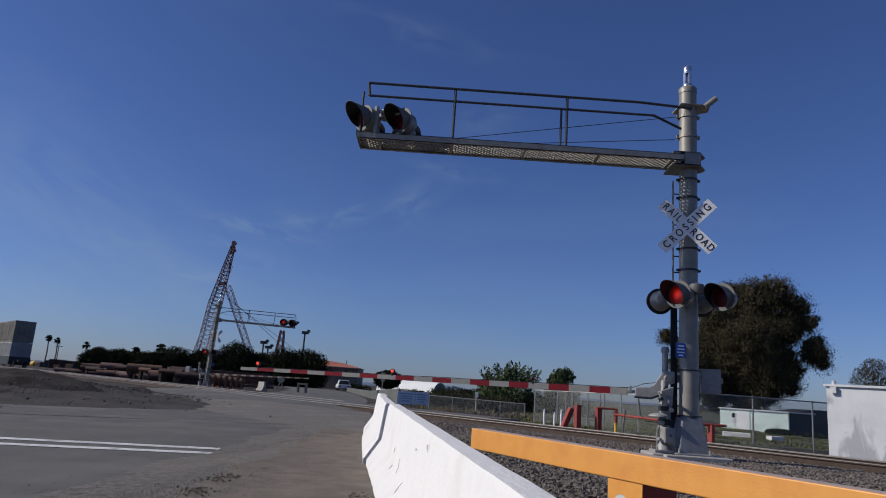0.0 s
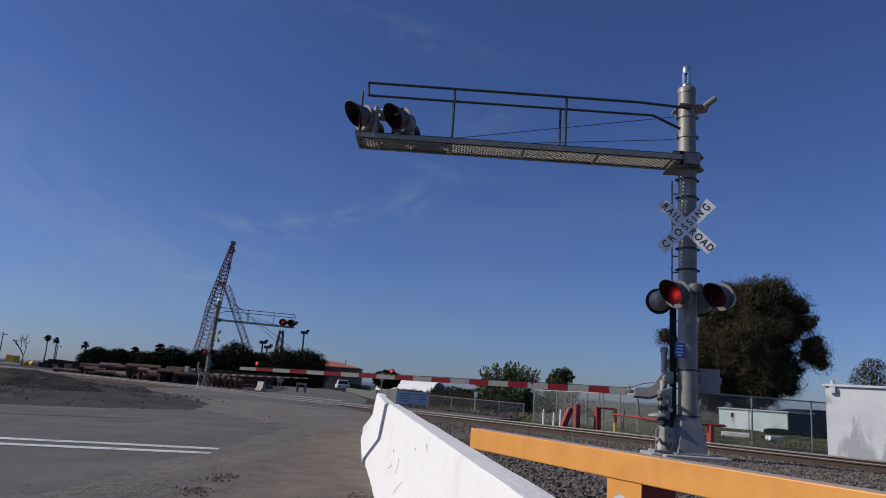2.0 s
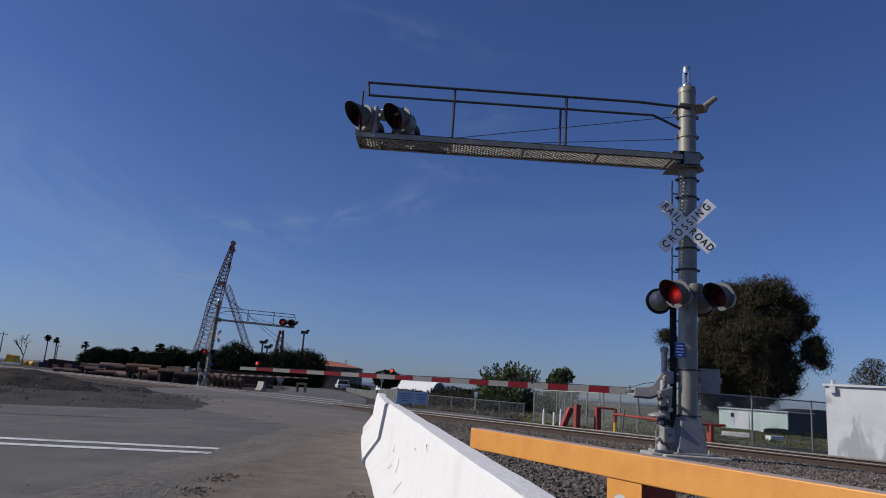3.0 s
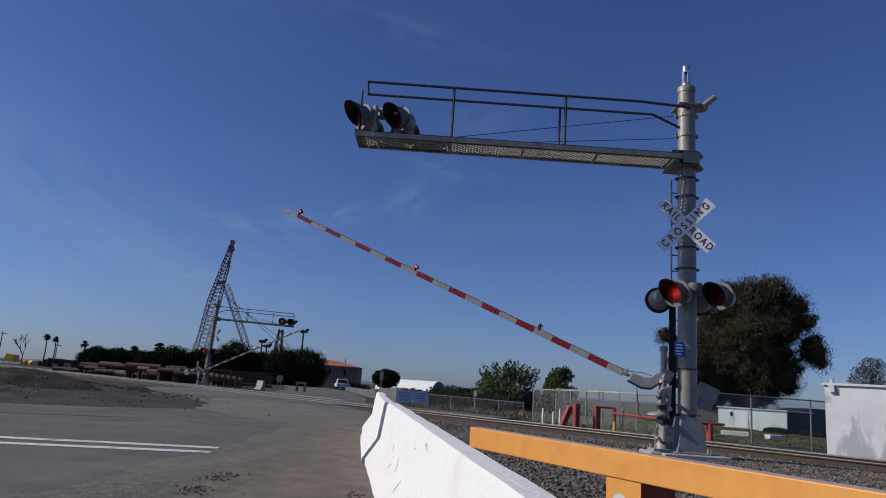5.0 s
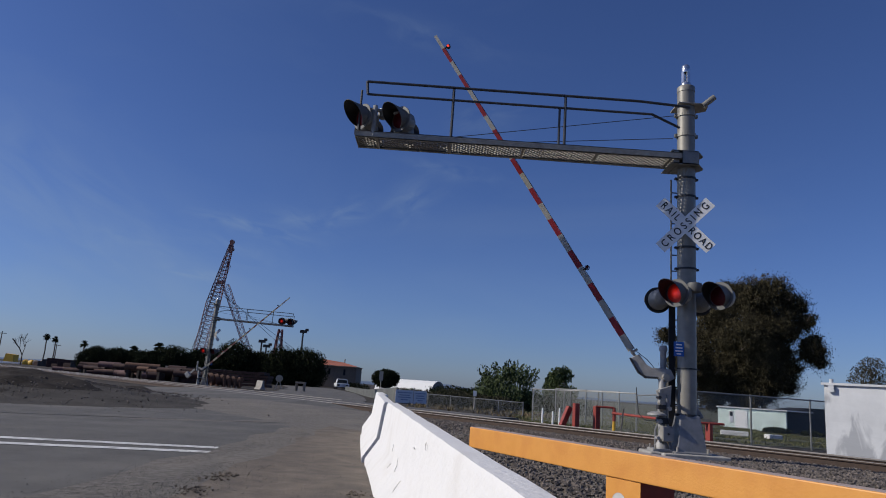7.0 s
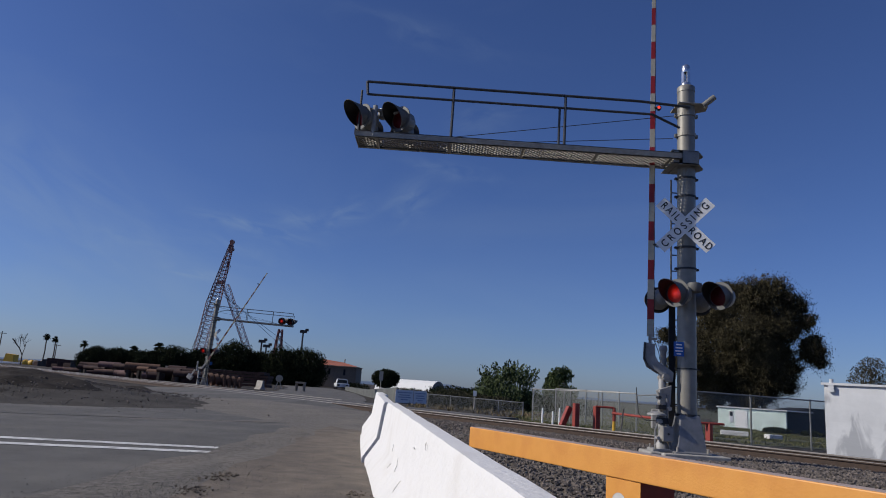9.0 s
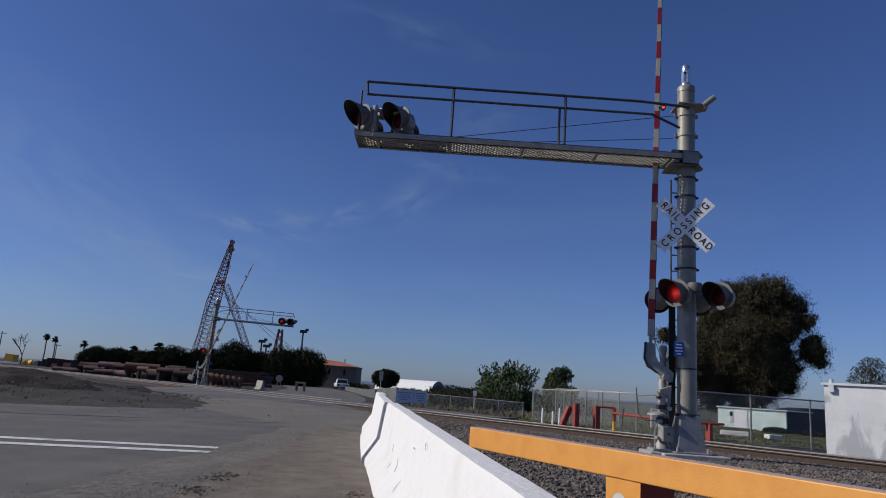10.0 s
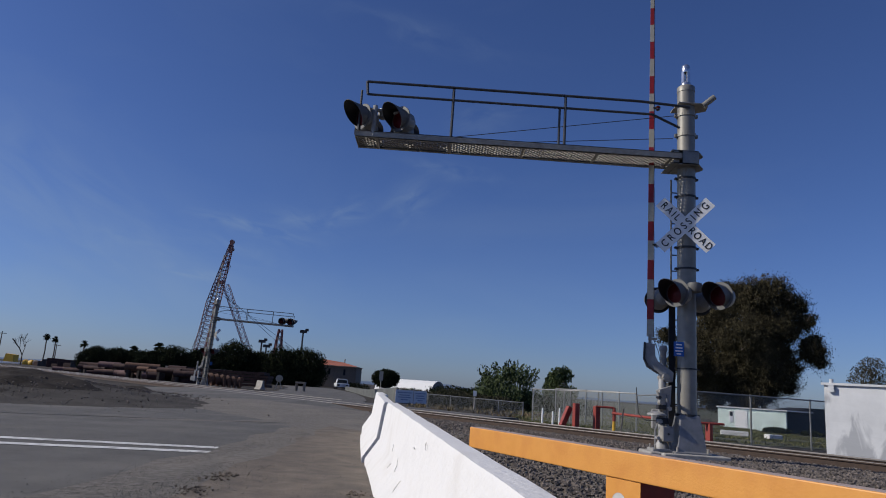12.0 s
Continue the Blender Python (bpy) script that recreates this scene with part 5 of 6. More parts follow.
def pipes():
    rng = random.Random(31)
    for i in range(38):
        x, y = -44 + 0.55 * i + rng.uniform(-0.5, 0.5), 83 - 0.48 * i + rng.uniform(-2, 2)
        r, ln = rng.uniform(0.2, 0.4), rng.uniform(1.2, 3.6)
        lift = rng.choice((0, 0, 0.45, 0.75))
        a = rng.uniform(-0.25, 0.25)
        t = empty("steel_pipe", pose(x, y, -0.03 + lift + r, 0, 0, math.degrees(a)), "rusty red-brown steel pipe lying in the yard", "pipe", "yard pipes")
        bm = bmesh.new()
        bm_lathe(bm, [(r - 0.04, 0), (r, 0), (r, ln), (r - 0.04, ln), (r - 0.04, 0)], 14, Matrix.Rotation(radians(90), 4, "Y"))
        part("pipe_wall", bm, rng.choice((RUST, RUST, RUST, RUST_PALE, PIPE_PINK)), t, "", True)
        if lift:
            for dx in (0.4, ln - 0.4):
                bm = bmesh.new()
                bm_box(bm, dx - 0.12, -0.5, -r - lift, dx + 0.12, 0.5, -r + 0.03)
                part("timber_block", bm, TIE, t)
    for i in range(6):
        x = -18.4 + 0.42 * i
        bm = bmesh.new()
        r = 0.52 - 0.02 * i
        bm_lathe(bm, [(r - 0.05, 0), (r, 0), (r, 0.3), (r - 0.05, 0.3), (r - 0.05, 0)], 20, Matrix.Rotation(radians(70), 4, "Y"))
        ob = part("steel_ring", bm, RUST_PALE, None, "", True, pose(x, 57.4 + 0.1 * i, r * 0.94 - 0.03, 0, 0, 30))
        tagged(ob, "rusty steel pipe ring leaning on its neighbours", "pipe ring", "pipe rings")
    for i in range(4):
        bm = bmesh.new()
        bm_box(bm, -0.09, -0.09, 0, 0.09, 0.09, 1.0 - 0.12 * (i % 2))
        bm_box(bm, -0.14, -0.1, 0.8 - 0.12 * (i % 2), 0.14, 0.1, 0.92 - 0.12 * (i % 2))
        tagged(part("pipe_stand", bevelled(bm, 0.015, 1), RUST_PALE, None, "", False, pose(-16.9 + 0.42 * i, 56.6, -0.05, 0, 4 * (i - 1), 15)), "short rusty upright pipe stand", "stand", "pipe stands")
    for k, (x0, x1, y, h) in enumerate(((-44, -34, 92, 1.0), (-36, -27, 86, 1.35), (-26, -16.5, 70, 1.5), (-24, -18, 64, 1.0), (-31, -24, 76, 1.0))):
        t = empty("plate_stack", pose(x0, y, -0.05), "stack of rust-brown steel plates and beams", "steel stack", "steel stacks")
        n = 5
        for i in range(n):
            bm = bmesh.new()
            z0, z1 = h * i / n, h * (i + 0.82) / n
            bm_box(bm, rng.uniform(0, 0.5), 0, z0, x1 - x0 - rng.uniform(0, 0.6), 2.4, z1)
            bm_box(bm, 0.8, 0.1, z1, 1.1, 2.3, h * (i + 1) / n)
            bm_box(bm, x1 - x0 - 1.2, 0.1, z1, x1 - x0 - 0.9, 2.3, h * (i + 1) / n)
            part("steel_plate", bm, RUST, t)
    # low shelter with a pale flat roof
    t = empty("shelter", pose(-51, 118, -0.3), "open shelter with a thin pale roof", "shelter")
    bm = bmesh.new()
    bm_box(bm, -2.2, -1.5, 2.55, 2.2, 1.5, 2.7)
    part("roof", bm, TENT, t)
    for x in (-1.8, 0, 1.8):
        bm = bmesh.new()
        bm_box(bm, x - 0.06, -0.06, 0, x + 0.06, 0.06, 2.55)
        part("post", bm, STEEL, t)
    # pale light heaps and timber on the stacks
    for i in range(7):
        x = -33.5 + 1.15 * i
        bm = bmesh.new()
        bm_box(bm, 0, -0.4, 0, 1.7, 0.4, 0.22)
        ob = part("timber_bundle", bm, WOOD, None, "", False, pose(x, 87.2 - 0.3 * i, 1.3, 0, rng.uniform(-3, 3), rng.uniform(-6, 6)))
        tagged(ob, "pale timber bundle on the steel stack", "timber", "timber bundles")


pipes()


def yard_left():
    t = empty("yellow_hopper", pose(-110.3, 180, -0.3), "yellow site hopper far along the tracks", "hopper")
    bm = bmesh.new()
    bm_prism(bm, [(-0.5, 0), (2.2, 0), (2.0, 2.5), (0.0, 2.7)], -1.2, 1.2)
    part("bin", bm, YELLOW, t)
    bm = bmesh.new()
    bm_box(bm, -0.4, -1.3, -0.05, 2.0, 1.3, 0.2)
    part("base", bm, DARK, t)
    for i, (x, c) in enumerate(((-100.0, YELLOW), (-97.5, WOOD), (-94.5, DARK))):
        bm = bmesh.new()
        bm_lathe(bm, [(0.0, 0.0), (0.85, 0.0), (0.85, 0.6), (0.6, 0.9), (0.6, 1.2), (0.85, 1.5), (0.85, 2.1), (0.0, 2.1)], 16, Matrix.Rotation(radians(90), 4, "Y"))
        ob = part("cable_drum", bm, c, None, "", True, pose(x, 170, 0.35))
        tagged(ob, "large cable drum standing on its rim", "cable drum", "cable drums")
    bm = bmesh.new()
    bm_box(bm, -2.4, -0.5, 0, 2.4, 0.5, 0.9)
    tagged(part("white_block", bevelled(bm, 0.05), BARRIER, None, "", False, pose(-104.5, 172, -0.5)), "white concrete block by the far tracks", "block")
    for i in range(9):
        rng = random.Random(200 + i)
        w = rng.uniform(2.5, 5)
        bm = bmesh.new()
        bm_box(bm, 0, 0, 0, w, 2.4, rng.uniform(1.0, 2.4))
        ob = part("yard_bin", bevelled(bm, 0.06), rng.choice((DARK, DARK, RUST)), None, "", False, pose(-92 + 4.6 * i, 160 - 6.5 * i, -0.4, 0, 0, rng.uniform(-20, 20)))
        tagged(ob, "dark weathered steel bin in the yard", "bin", "yard bins")
    for x, y, h in ((-113, 180, 8.5), (-112, 205, 7.0)):
        t = empty("utility_pole", pose(x, y, -0.5), "wooden utility pole with crossarm", "utility pole", "utility poles")
        bm = bmesh.new()
        bm_tube(bm, (0, 0, 0), (0, 0, h), 0.16, 0.11, 8)
        part("pole", bm, BARK, t)
        bm = bmesh.new()
        bm_box(bm, -1.2, -0.06, h - 0.6, 1.2, 0.06, h - 0.45)
        part("crossarm", bm, BARK, t)
    for x, y, h in ((-27.8, 110, 6.9), (-27.0, 110, 6.2), (-21.4, 110, 8.9)):
        t = empty("floodlight_mast", pose(x, y, -0.4), "dark floodlight mast above the trees", "light mast", "floodlight masts")
        bm = bmesh.new()
        bm_tube(bm, (0, 0, 0), (0, 0, h), 0.16, 0.13, 8)
        part("pole", bm, DARK, t)
        bm = bmesh.new()
        bm_box(bm, -0.5, -0.15, h - 0.2, 0.6, 0.15, h + 0.25)
        bm_box(bm, 0.35, -0.2, h + 0.1, 0.8, 0.2, h + 0.5)
        part("lamp_head", bm, DARK, t)


yard_left()


# ---- buildings ----
def tan_building():
    t = empty("tan_building", pose(-20.6, 120, -0.1, 0, 0, 0), "tan stucco building with a shallow red tiled roof", "building")
    bm = bmesh.new()
    bm_box(bm, 0, 0, 0, 7.1, 9, 3.85)
    part("wall", bm, TAN, t)
    bm = bmesh.new()
    v = [bm.verts.new(p) for p in ((-0.35, -0.35, 3.85), (7.45, -0.35, 3.85), (7.45, 9.35, 3.85), (-0.35, 9.35, 3.85), (0.2, 4.5, 5.0), (4.2, 4.5, 4.6))]
    for f in ((0, 1, 5, 4), (1, 2, 5), (2, 3, 4, 5), (3, 0, 4), (3, 2, 1, 0)):
        bm.faces.new([v[i] for i in f])
    part("roof", bm, ROOF_RED, t, "red tiled hip roof")
    bm = bmesh.new()
    bm_box(bm, -0.35, -0.4, 3.72, 7.45, -0.3, 3.86)
    part("gutter", bm, WOOD, t)
    for x in (2.3, 4.9):
        bm = bmesh.new()
        bm_box(bm, x, -0.03, 2.3, x + 0.35, 0.02, 3.3)
        w = part("window", bm, GLASS, t)
    bm = bmesh.new()
    bm_tube(bm, (4.4, 4.5, 4.5), (4.4, 4.5, 5.2), 0.1, seg=8)
    part("vent_pipe", bm, WOOD, t)


def quonset():
    t = empty("arched_shelter", pose(-4.3, 160, -0.6, 0, 0, 0), "long white fabric arched storage shelter", "shelter")
    pts = [(3.6 * math.cos(math.pi * i / 16), 3.2 * math.sin(math.pi * i / 16)) for i in range(17)]
    m = Matrix.Translation((4.6, 0, 0)) @ Matrix.Rotation(radians(62), 4, "Z")
    bm = bmesh.new()
    for i in range(16):
        (x0, z0), (x1, z1) = pts[i], pts[i + 1]
        q = [bm.verts.new((x, y, z)) for x, y, z in ((x0, -1.0, z0), (x1, -1.0, z1), (x1, 14, z1), (x0, 14, z0))]
        bm.faces.new(q)
    bmesh.ops.remove_doubles(bm, verts=bm.verts, dist=0.001)
    bmesh.ops.solidify(bm, geom=bm.faces[:], thickness=0.1)
    bmesh.ops.transform(bm, matrix=m, verts=bm.verts)
    part("cover", bm, TENT, t, "white fabric cover", True)
    bm = bmesh.new()
    bm_prism(bm, [(x * 0.97, z * 0.97) for x, z in pts], -0.85, -0.75, m)
    part("end_wall", bm, TENT_END, t, "grey end wall")


def mint_trailer():
    t = empty("site_trailer", pose(25.4, 62, -0.85, 0, 0, -36), "pale mint site trailer with a door and window", "trailer")
    bm = bmesh.new()
    bm_box(bm, 0, 0, 0.15, 5.5, 4.5, 2.0)
    part("wall", bm, MINT, t, "pale mint siding")
    bm = bmesh.new()
    for i in range(22):
        bm_box(bm, 0.04 + i * 0.25, -0.006, 0.16, 0.06 + i * 0.25, 0.0, 1.98)
    part("siding_ribs", bm, MINT, t)
    bm = bmesh.new()
    bm_box(bm, -0.1, -0.12, 2.0, 5.6, 4.6, 2.1)
    part("roof", bm, WHITE_STEEL, t, "flat pale roof edge")
    bm = bmesh.new()
    bm_box(bm, 1.42, -0.05, 0.2, 2.45, 0.01, 1.85)
    d = part("door", bm, SIGN_WHITE, t, "pale door")
    bm = bmesh.new()
    bm_tube(bm, (2.3, -0.09, 0.95), (2.3, -0.05, 0.95), 0.04, seg=8)
    part("handle", bm, DARK, d)
    bm = bmesh.new()
    bm_box(bm, 0.95, -0.05, 0.75, 1.3, 0.01, 1.75)
    w = part("window", bm, SIGN_WHITE, t, "white framed window")
    for z in (0.8, 1.28):
        bm = bmesh.new()
        bm_box(bm, 1.0, -0.062, z, 1.25, -0.05, z + 0.4)
        part("pane", bm, GLASS if z > 1 else BANNER, w)
    t2 = empty("dark_shed", pose(29.95, 59.2, -0.95, 0, 0, 0), "dark grey lean-to shed beside the trailer", "shed")
    bm = bmesh.new()
    bm_prism(bm, [(0, 0), (3.6, 0), (3.6, 2.5), (2.4, 2.5), (0, 2.1)], 0, 4)
    part("wall", bm, DARK, t2)
    bm = bmesh.new()
    bm_box(bm, -0.2, -0.3, 2.1, 2.3, 4.1, 2.2)
    part("roof", bm, WHITE_STEEL, t2)


def white_tank():
    t = empty("storage_tank", Matrix.Translation((10.72, 19.0, -0.12)) @ Matrix.Rotation(radians(-42), 4, "Z"), "large white painted steel storage tank with grey stains", "tank")
    bm = bmesh.new()
    bm_box(bm, 0, 0, -0.3, 7, 2.4, 1.96)
    bmesh.ops.subdivide_edges(bm, edges=bm.edges, cuts=6, use_grid_fill=True)
    for v in bm.verts:
        if v.co.y < 0.01:
            v.co.y += 0.03 * noise.noise(v.co * 1.4)
    part("shell", bm, PEELED, t, "dented white steel shell with peeling paint")
    bm = bmesh.new()
    bm_box(bm, -0.06, -0.06, 1.96, 7.06, 2.46, 2.02)
    part("top_rim", bm, WHITE_STEEL, t)
    for x in (0.12, 3.5):
        bm = bmesh.new()
        bm_box(bm, x, -0.1, 1.78, x + 0.14, -0.03, 1.95)
        bm_tube(bm, (x + 0.07, 0, 2.02), (x + 0.07, 0, 2.12), 0.05, seg=10)
        part("lifting_lug", bm, WHITE_STEEL, t)


tan_building(), quonset(), mint_trailer(), white_tank()


# ---- fences, posts and sign ----
def chain_fence(a, b, z0a, z0b, h, n, label, group="wire fences"):
    a, b = Vector(a), Vector(b)
    d = b - a
    t = empty("wire_fence", Matrix.Translation((a.x, a.y, 0)) @ Matrix.Rotation(math.atan2(d.y, d.x), 4, "Z"), label, "fence", group)
    ln = d.length
    def zz(u):
        return z0a + (z0b - z0a) * u
    bm = bmesh.new()
    v = [bm.verts.new(p) for p in ((0, 0, z0a), (ln, 0, z0b), (ln, 0, z0b + h), (0, 0, z0a + h))]
    bm.faces.new(v)
    part("wire_mesh", bm, CHAIN, t, "grey chain-link mesh")
    for z in (h, ):
        bm = bmesh.new()
        bm_tube(bm, (0, 0.03, z0a + z), (ln, 0.03, z0b + z), 0.024, seg=8)
        part("top_rail", bm, HOODGREY, t)
    for i in range(n + 1):
        u = i / n
        bm = bmesh.new()
        bm_tube(bm, (ln * u, 0.05, zz(u) - 0.3), (ln * u, 0.05, zz(u) + h + 0.04), 0.032, seg=8)
        part("post", bm, HOODGREY, t)


chain_fence((8.9, 24.2), (16.45, 26.3), -0.26, -0.28, 1.8, 3, "grey chain-link fence with steel posts behind the rails")
chain_fence((5.0, 35.0), (8.8, 30.2), -0.45, -0.38, 1.78, 3, "tall chain-link enclosure beside the tracks")
chain_fence((8.8, 30.2), (9.0, 24.3), -0.38, -0.26, 1.7, 2, "chain-link fence running away from the rails")
chain_fence((9.0, 33.5), (6.6, 37.2), -0.45, -0.45, 1.9, 4, "rear chain-link fence of the enclosure")
chain_fence((-0.3, 40.2), (5.0, 38.5), -0.3, -0.4, 0.98, 4, "low chain-link fence along the brush")


def slat_fence(pts):
    t = empty("slatted_fence", Matrix.Identity(4), "grey slatted fence curving along the road", "fence")
    for (x0, y0, z0, h0), (x1, y1, z1, h1) in zip(pts, pts[1:]):
        n = max(4, int(math.dist((x0, y0), (x1, y1)) / 0.9))
        for i in range(n):
            u, w = i / n, (i + 0.94) / n
            bm = bmesh.new()
            pa, pb = [Vector((x0 + (x1 - x0) * k, y0 + (y1 - y0) * k, z0 + (z1 - z0) * k)) for k in (u, w)]
            ha, hb = h0 + (h1 - h0) * u, h0 + (h1 - h0) * w
            s = (pb - pa).cross(Vector((0, 0, 1))).normalized() * 0.03
            v = [bm.verts.new(p) for p in (pa - s, pb - s, pb - s + Vector((0, 0, hb)), pa - s + Vector((0, 0, ha)), pa + s, pb + s, pb + s + Vector((0, 0, hb)), pa + s + Vector((0, 0, ha)))]
            for f in ((0, 1, 2, 3), (7, 6, 5, 4), (0, 4, 5, 1), (1, 5, 6, 2), (2, 6, 7, 3), (3, 7, 4, 0)):
                bm.faces.new([v[j] for j in f])
            part("slat_panel", bm, SLATS, t)


slat_fence([(-12.2, 97, -0.3, 0.78), (-5.56, 60, -0.35, 0.9), (-2.5, 45, -0.25, 1.16), (-2.2, 43.4, -0.25, 1.2)])


def banner():
    t = empty("banner_sign", Matrix.Translation((-2.25, 42.2, -0.05)) @ Matrix.Rotation(radians(18), 4, "Z"), "white and pale blue printed banner on posts", "sign")
    for x0, x1 in ((0, 1.12), (1.15, 1.98)):
        bm = bmesh.new()
        bm_box(bm, x0, -0.02, 0.08, x1, 0.0, 0.85)
        p = part("panel", bm, BANNER, t, "pale printed panel")
        for z, k in ((0.7, 0.8), (0.55, 0.6), (0.42, 0.7), (0.28, 0.4)):
            bm = bmesh.new()
            c, w = (x0 + x1) / 2, (x1 - x0) * k / 2
            bm_box(bm, c - w, -0.028, z - 0.03, c + w, -0.021, z + 0.03)
            part("print_bar", bm, BAR_INK, p)
    for x in (0.02, 1.135, 1.96):
        bm = bmesh.new()
        bm_tube(bm, (x, 0.03, -0.4), (x, 0.03, 0.9), 0.03, seg=8)
        part("post", bm, WOOD, t)


banner()


def red_posts():
    def post(x, y, z, h, lean=0.0, w=0.085):
        bm = bmesh.new()
        bm_box(bm, -w, -0.03, 0, w, 0.0, h)
        bm_box(bm, -w, 0, 0, -w + 0.04, 0.14, h)
        bm_box(bm, w - 0.04, 0, 0, w, 0.14, h)
        ob = part("red_post", bevelled(bm, 0.006, 1), RED_POST, None, "", False, pose(x, y, z, 0, lean, 20))
        tagged(ob, "leaning red painted steel channel post" if lean else "red painted steel channel post", "post", "red posts")
    post(4.77, 23, -0.2, 1.05)
    post(4.24, 23.2, -0.2, 1.0, 24)
    post(5.45, 23, -0.2, 1.0)
    post(7.32, 18.35, -0.2, 0.80, 0, 0.05)
    t = empty("red_rail", pose(5.5, 22.9, 0), "red painted pipe rail with a yellow end post", "guard rail")
    bm = bmesh.new()
    bm_tube(bm, (-0.15, 0, 0.79), (0.45, 0, 0.79), 0.035, seg=10)
    part("top_rail", bm, RED_POST, t)
    bm = bmesh.new()
    bm_tube(bm, (0.47, 0, -0.3), (0.47, 0, 0.36), 0.05, seg=10)
    part("end_post", bm, YELLOW, t, "yellow foot of the end post")
    bm = bmesh.new()
    bm_tube(bm, (0.47, 0, 0.36), (0.47, 0, 0.8), 0.055, seg=10)
    bm_tube(bm, (0.47, -0.06, 0.62), (0.47, 0.06, 0.62), 0.07, seg=10)
    part("end_post", bm, RED_POST, t)
    bm = bmesh.new()
    bm_tube(bm, (0.42, 0, 0.62), (1.9, -3.6, 0.55), 0.04, seg=10)
    part("long_rail", bm, RED_POST, t)
    bm = bmesh.new()
    bm_tube(bm, (1.5, -4.5, 0.60), (2.2, -4.5, 0.60), 0.035, seg=10)
    part("long_rail", bm, RED_POST, t)
    for i, (x, y, h) in enumerate(((4.35, 27.5, 0.80), (4.72, 27.3, 0.72), (4.95, 27.1, 0.85))):
        bm = bmesh.new()
        bm_lathe(bm, [(0.036, -0.4), (0.036, h - 0.1), (0.02, h), (0.0, h)], 10)
        tagged(part("white_marker", bm, SIGN_WHITE, None, "", True, pose(x, y, -0.25)), "short white marker pipe", "marker post", "white markers")
    bm = bmesh.new()
    bm_box(bm, -0.022, -0.01, 0, 0.022, 0.01, 1.05)
    tagged(part("lath_stake", bm, WOOD, None, "", False, pose(5.92, 22.0, -0.25, 0, 6, 0)), "thin pale timber lath stake", "stake")
    for x, y, ln, r in ((15.3, 37.0, 1.35, -20), (17.2, 35.6, 0.75, 10)):
        bm = bmesh.new()
        bm_box(bm, 0, 0, 0, ln, 0.45, 0.28)
        tagged(part("kerb_block", bevelled(bm, 0.03), BARRIER, None, "", False, pose(x, y, ground_z(x, y) - 0.02, 0, 0, r)), "pale concrete kerb block lying in the grass", "block", "kerb blocks")


red_posts()


def street_sign(x, y, h, label, w=0.3, ph=0.75, mt=None):
    t = empty("road_sign", pose(x, y, -0.3), label, "road sign", "road signs")
    bm = bmesh.new()
    bm_tube(bm, (0, 0, 0), (0, 0, h), 0.04, seg=8)
    part("post", bm, STEEL, t)
    bm = bmesh.new()
    bm_prism(bm, [(-w, h - ph), (w, h - ph), (w, h), (-w, h)], -0.05, -0.03)
    part("plate", bm, mt or STEEL, t, "small sign plate")


street_sign(-4.7, 62, 2.5, "road sign seen from its grey back", 0.17, 0.8)
street_sign(2.34, 38.9, 1.35, "small white sign on the fence line", 0.09, 0.3, SIGN_WHITE)


def clumps(name, count, place, h, material, label, seed):
    rng = random.Random(seed)
    v, f = [], []
    for _ in range(count):
        x, y = place(rng)
        z = ground_z(x, y) - 0.02
        for _ in range(7):
            a, ln = rng.uniform(0, 6.28), h * rng.uniform(0.4, 1.2)
            d = Vector((math.cos(a) * 0.5, math.sin(a) * 0.5, 1)) * ln
            s = Vector((-math.sin(a), math.cos(a), 0)) * 0.03 * (1 + h)
            o = Vector((x, y, z)) + Vector((rng.gauss(0, 0.12), rng.gauss(0, 0.12), 0))
            b = len(v)
            v += [o - s, o + s, o + d]
            f.append((b, b + 1, b + 2))
    tagged(soup(name, v, f, material), label, "grass", kind="stuff")


def field():
    verts, faces = [], []
    nx, ny = 60, 50
    for j in range(ny):
        for i in range(nx):
            u, w = i / (nx - 1), j / (ny - 1)
            y = 26.5 + 420 * w ** 2.6
            x = (4.6 + 0.06 * y) + u * (0.55 * y + 8)
            verts.append((x, y, ground_z(x, y) + 0.012 + 0.05 * noise.noise(Vector((x * 0.6, y * 0.6, 1)))))
    for j in range(ny - 1):
        for i in range(nx - 1):
            a = j * nx + i
            faces.append((a, a + 1, a + nx + 1, a + nx))
    ob = soup("weedy_field", verts, faces, FIELD)
    ob.data.shade_smooth()
    tagged(ob, "olive weeds and bare earth behind the wire fence", "field", kind="structure")


field()


def weed_spot(r):
    while True:
        x, y = r.uniform(4.5, 34), r.uniform(27, 60)
        if noise.noise(Vector((x * 0.22, y * 0.22, 6))) > -0.05 + 0.2 * r.random():
            return x, y


clumps("dry_grass", 170, lambda r: (r.uniform(-1.5, 8), r.uniform(37.5, 47)), 0.26, mat("straw", (0.22, 0.16, 0.08), (0.1, 0.08, 0.04), 0.9, island=0.4), "dry straw-coloured grass along the fence", 11)
clumps("green_weeds", 9000, weed_spot, 0.13, GRASS, "patchy green weeds behind the wire fence", 12)
clumps("brush", 900, lambda r: (r.uniform(0, 12), r.uniform(52, 62)), 1.2, LEAF_DARK, "low dark brush behind the fence", 13)


BRUSH = mat("dusty_brush", (0.075, 0.07, 0.042), (0.035, 0.035, 0.02), 0.9, scale=0.8, island=0.4, spec=0.1)


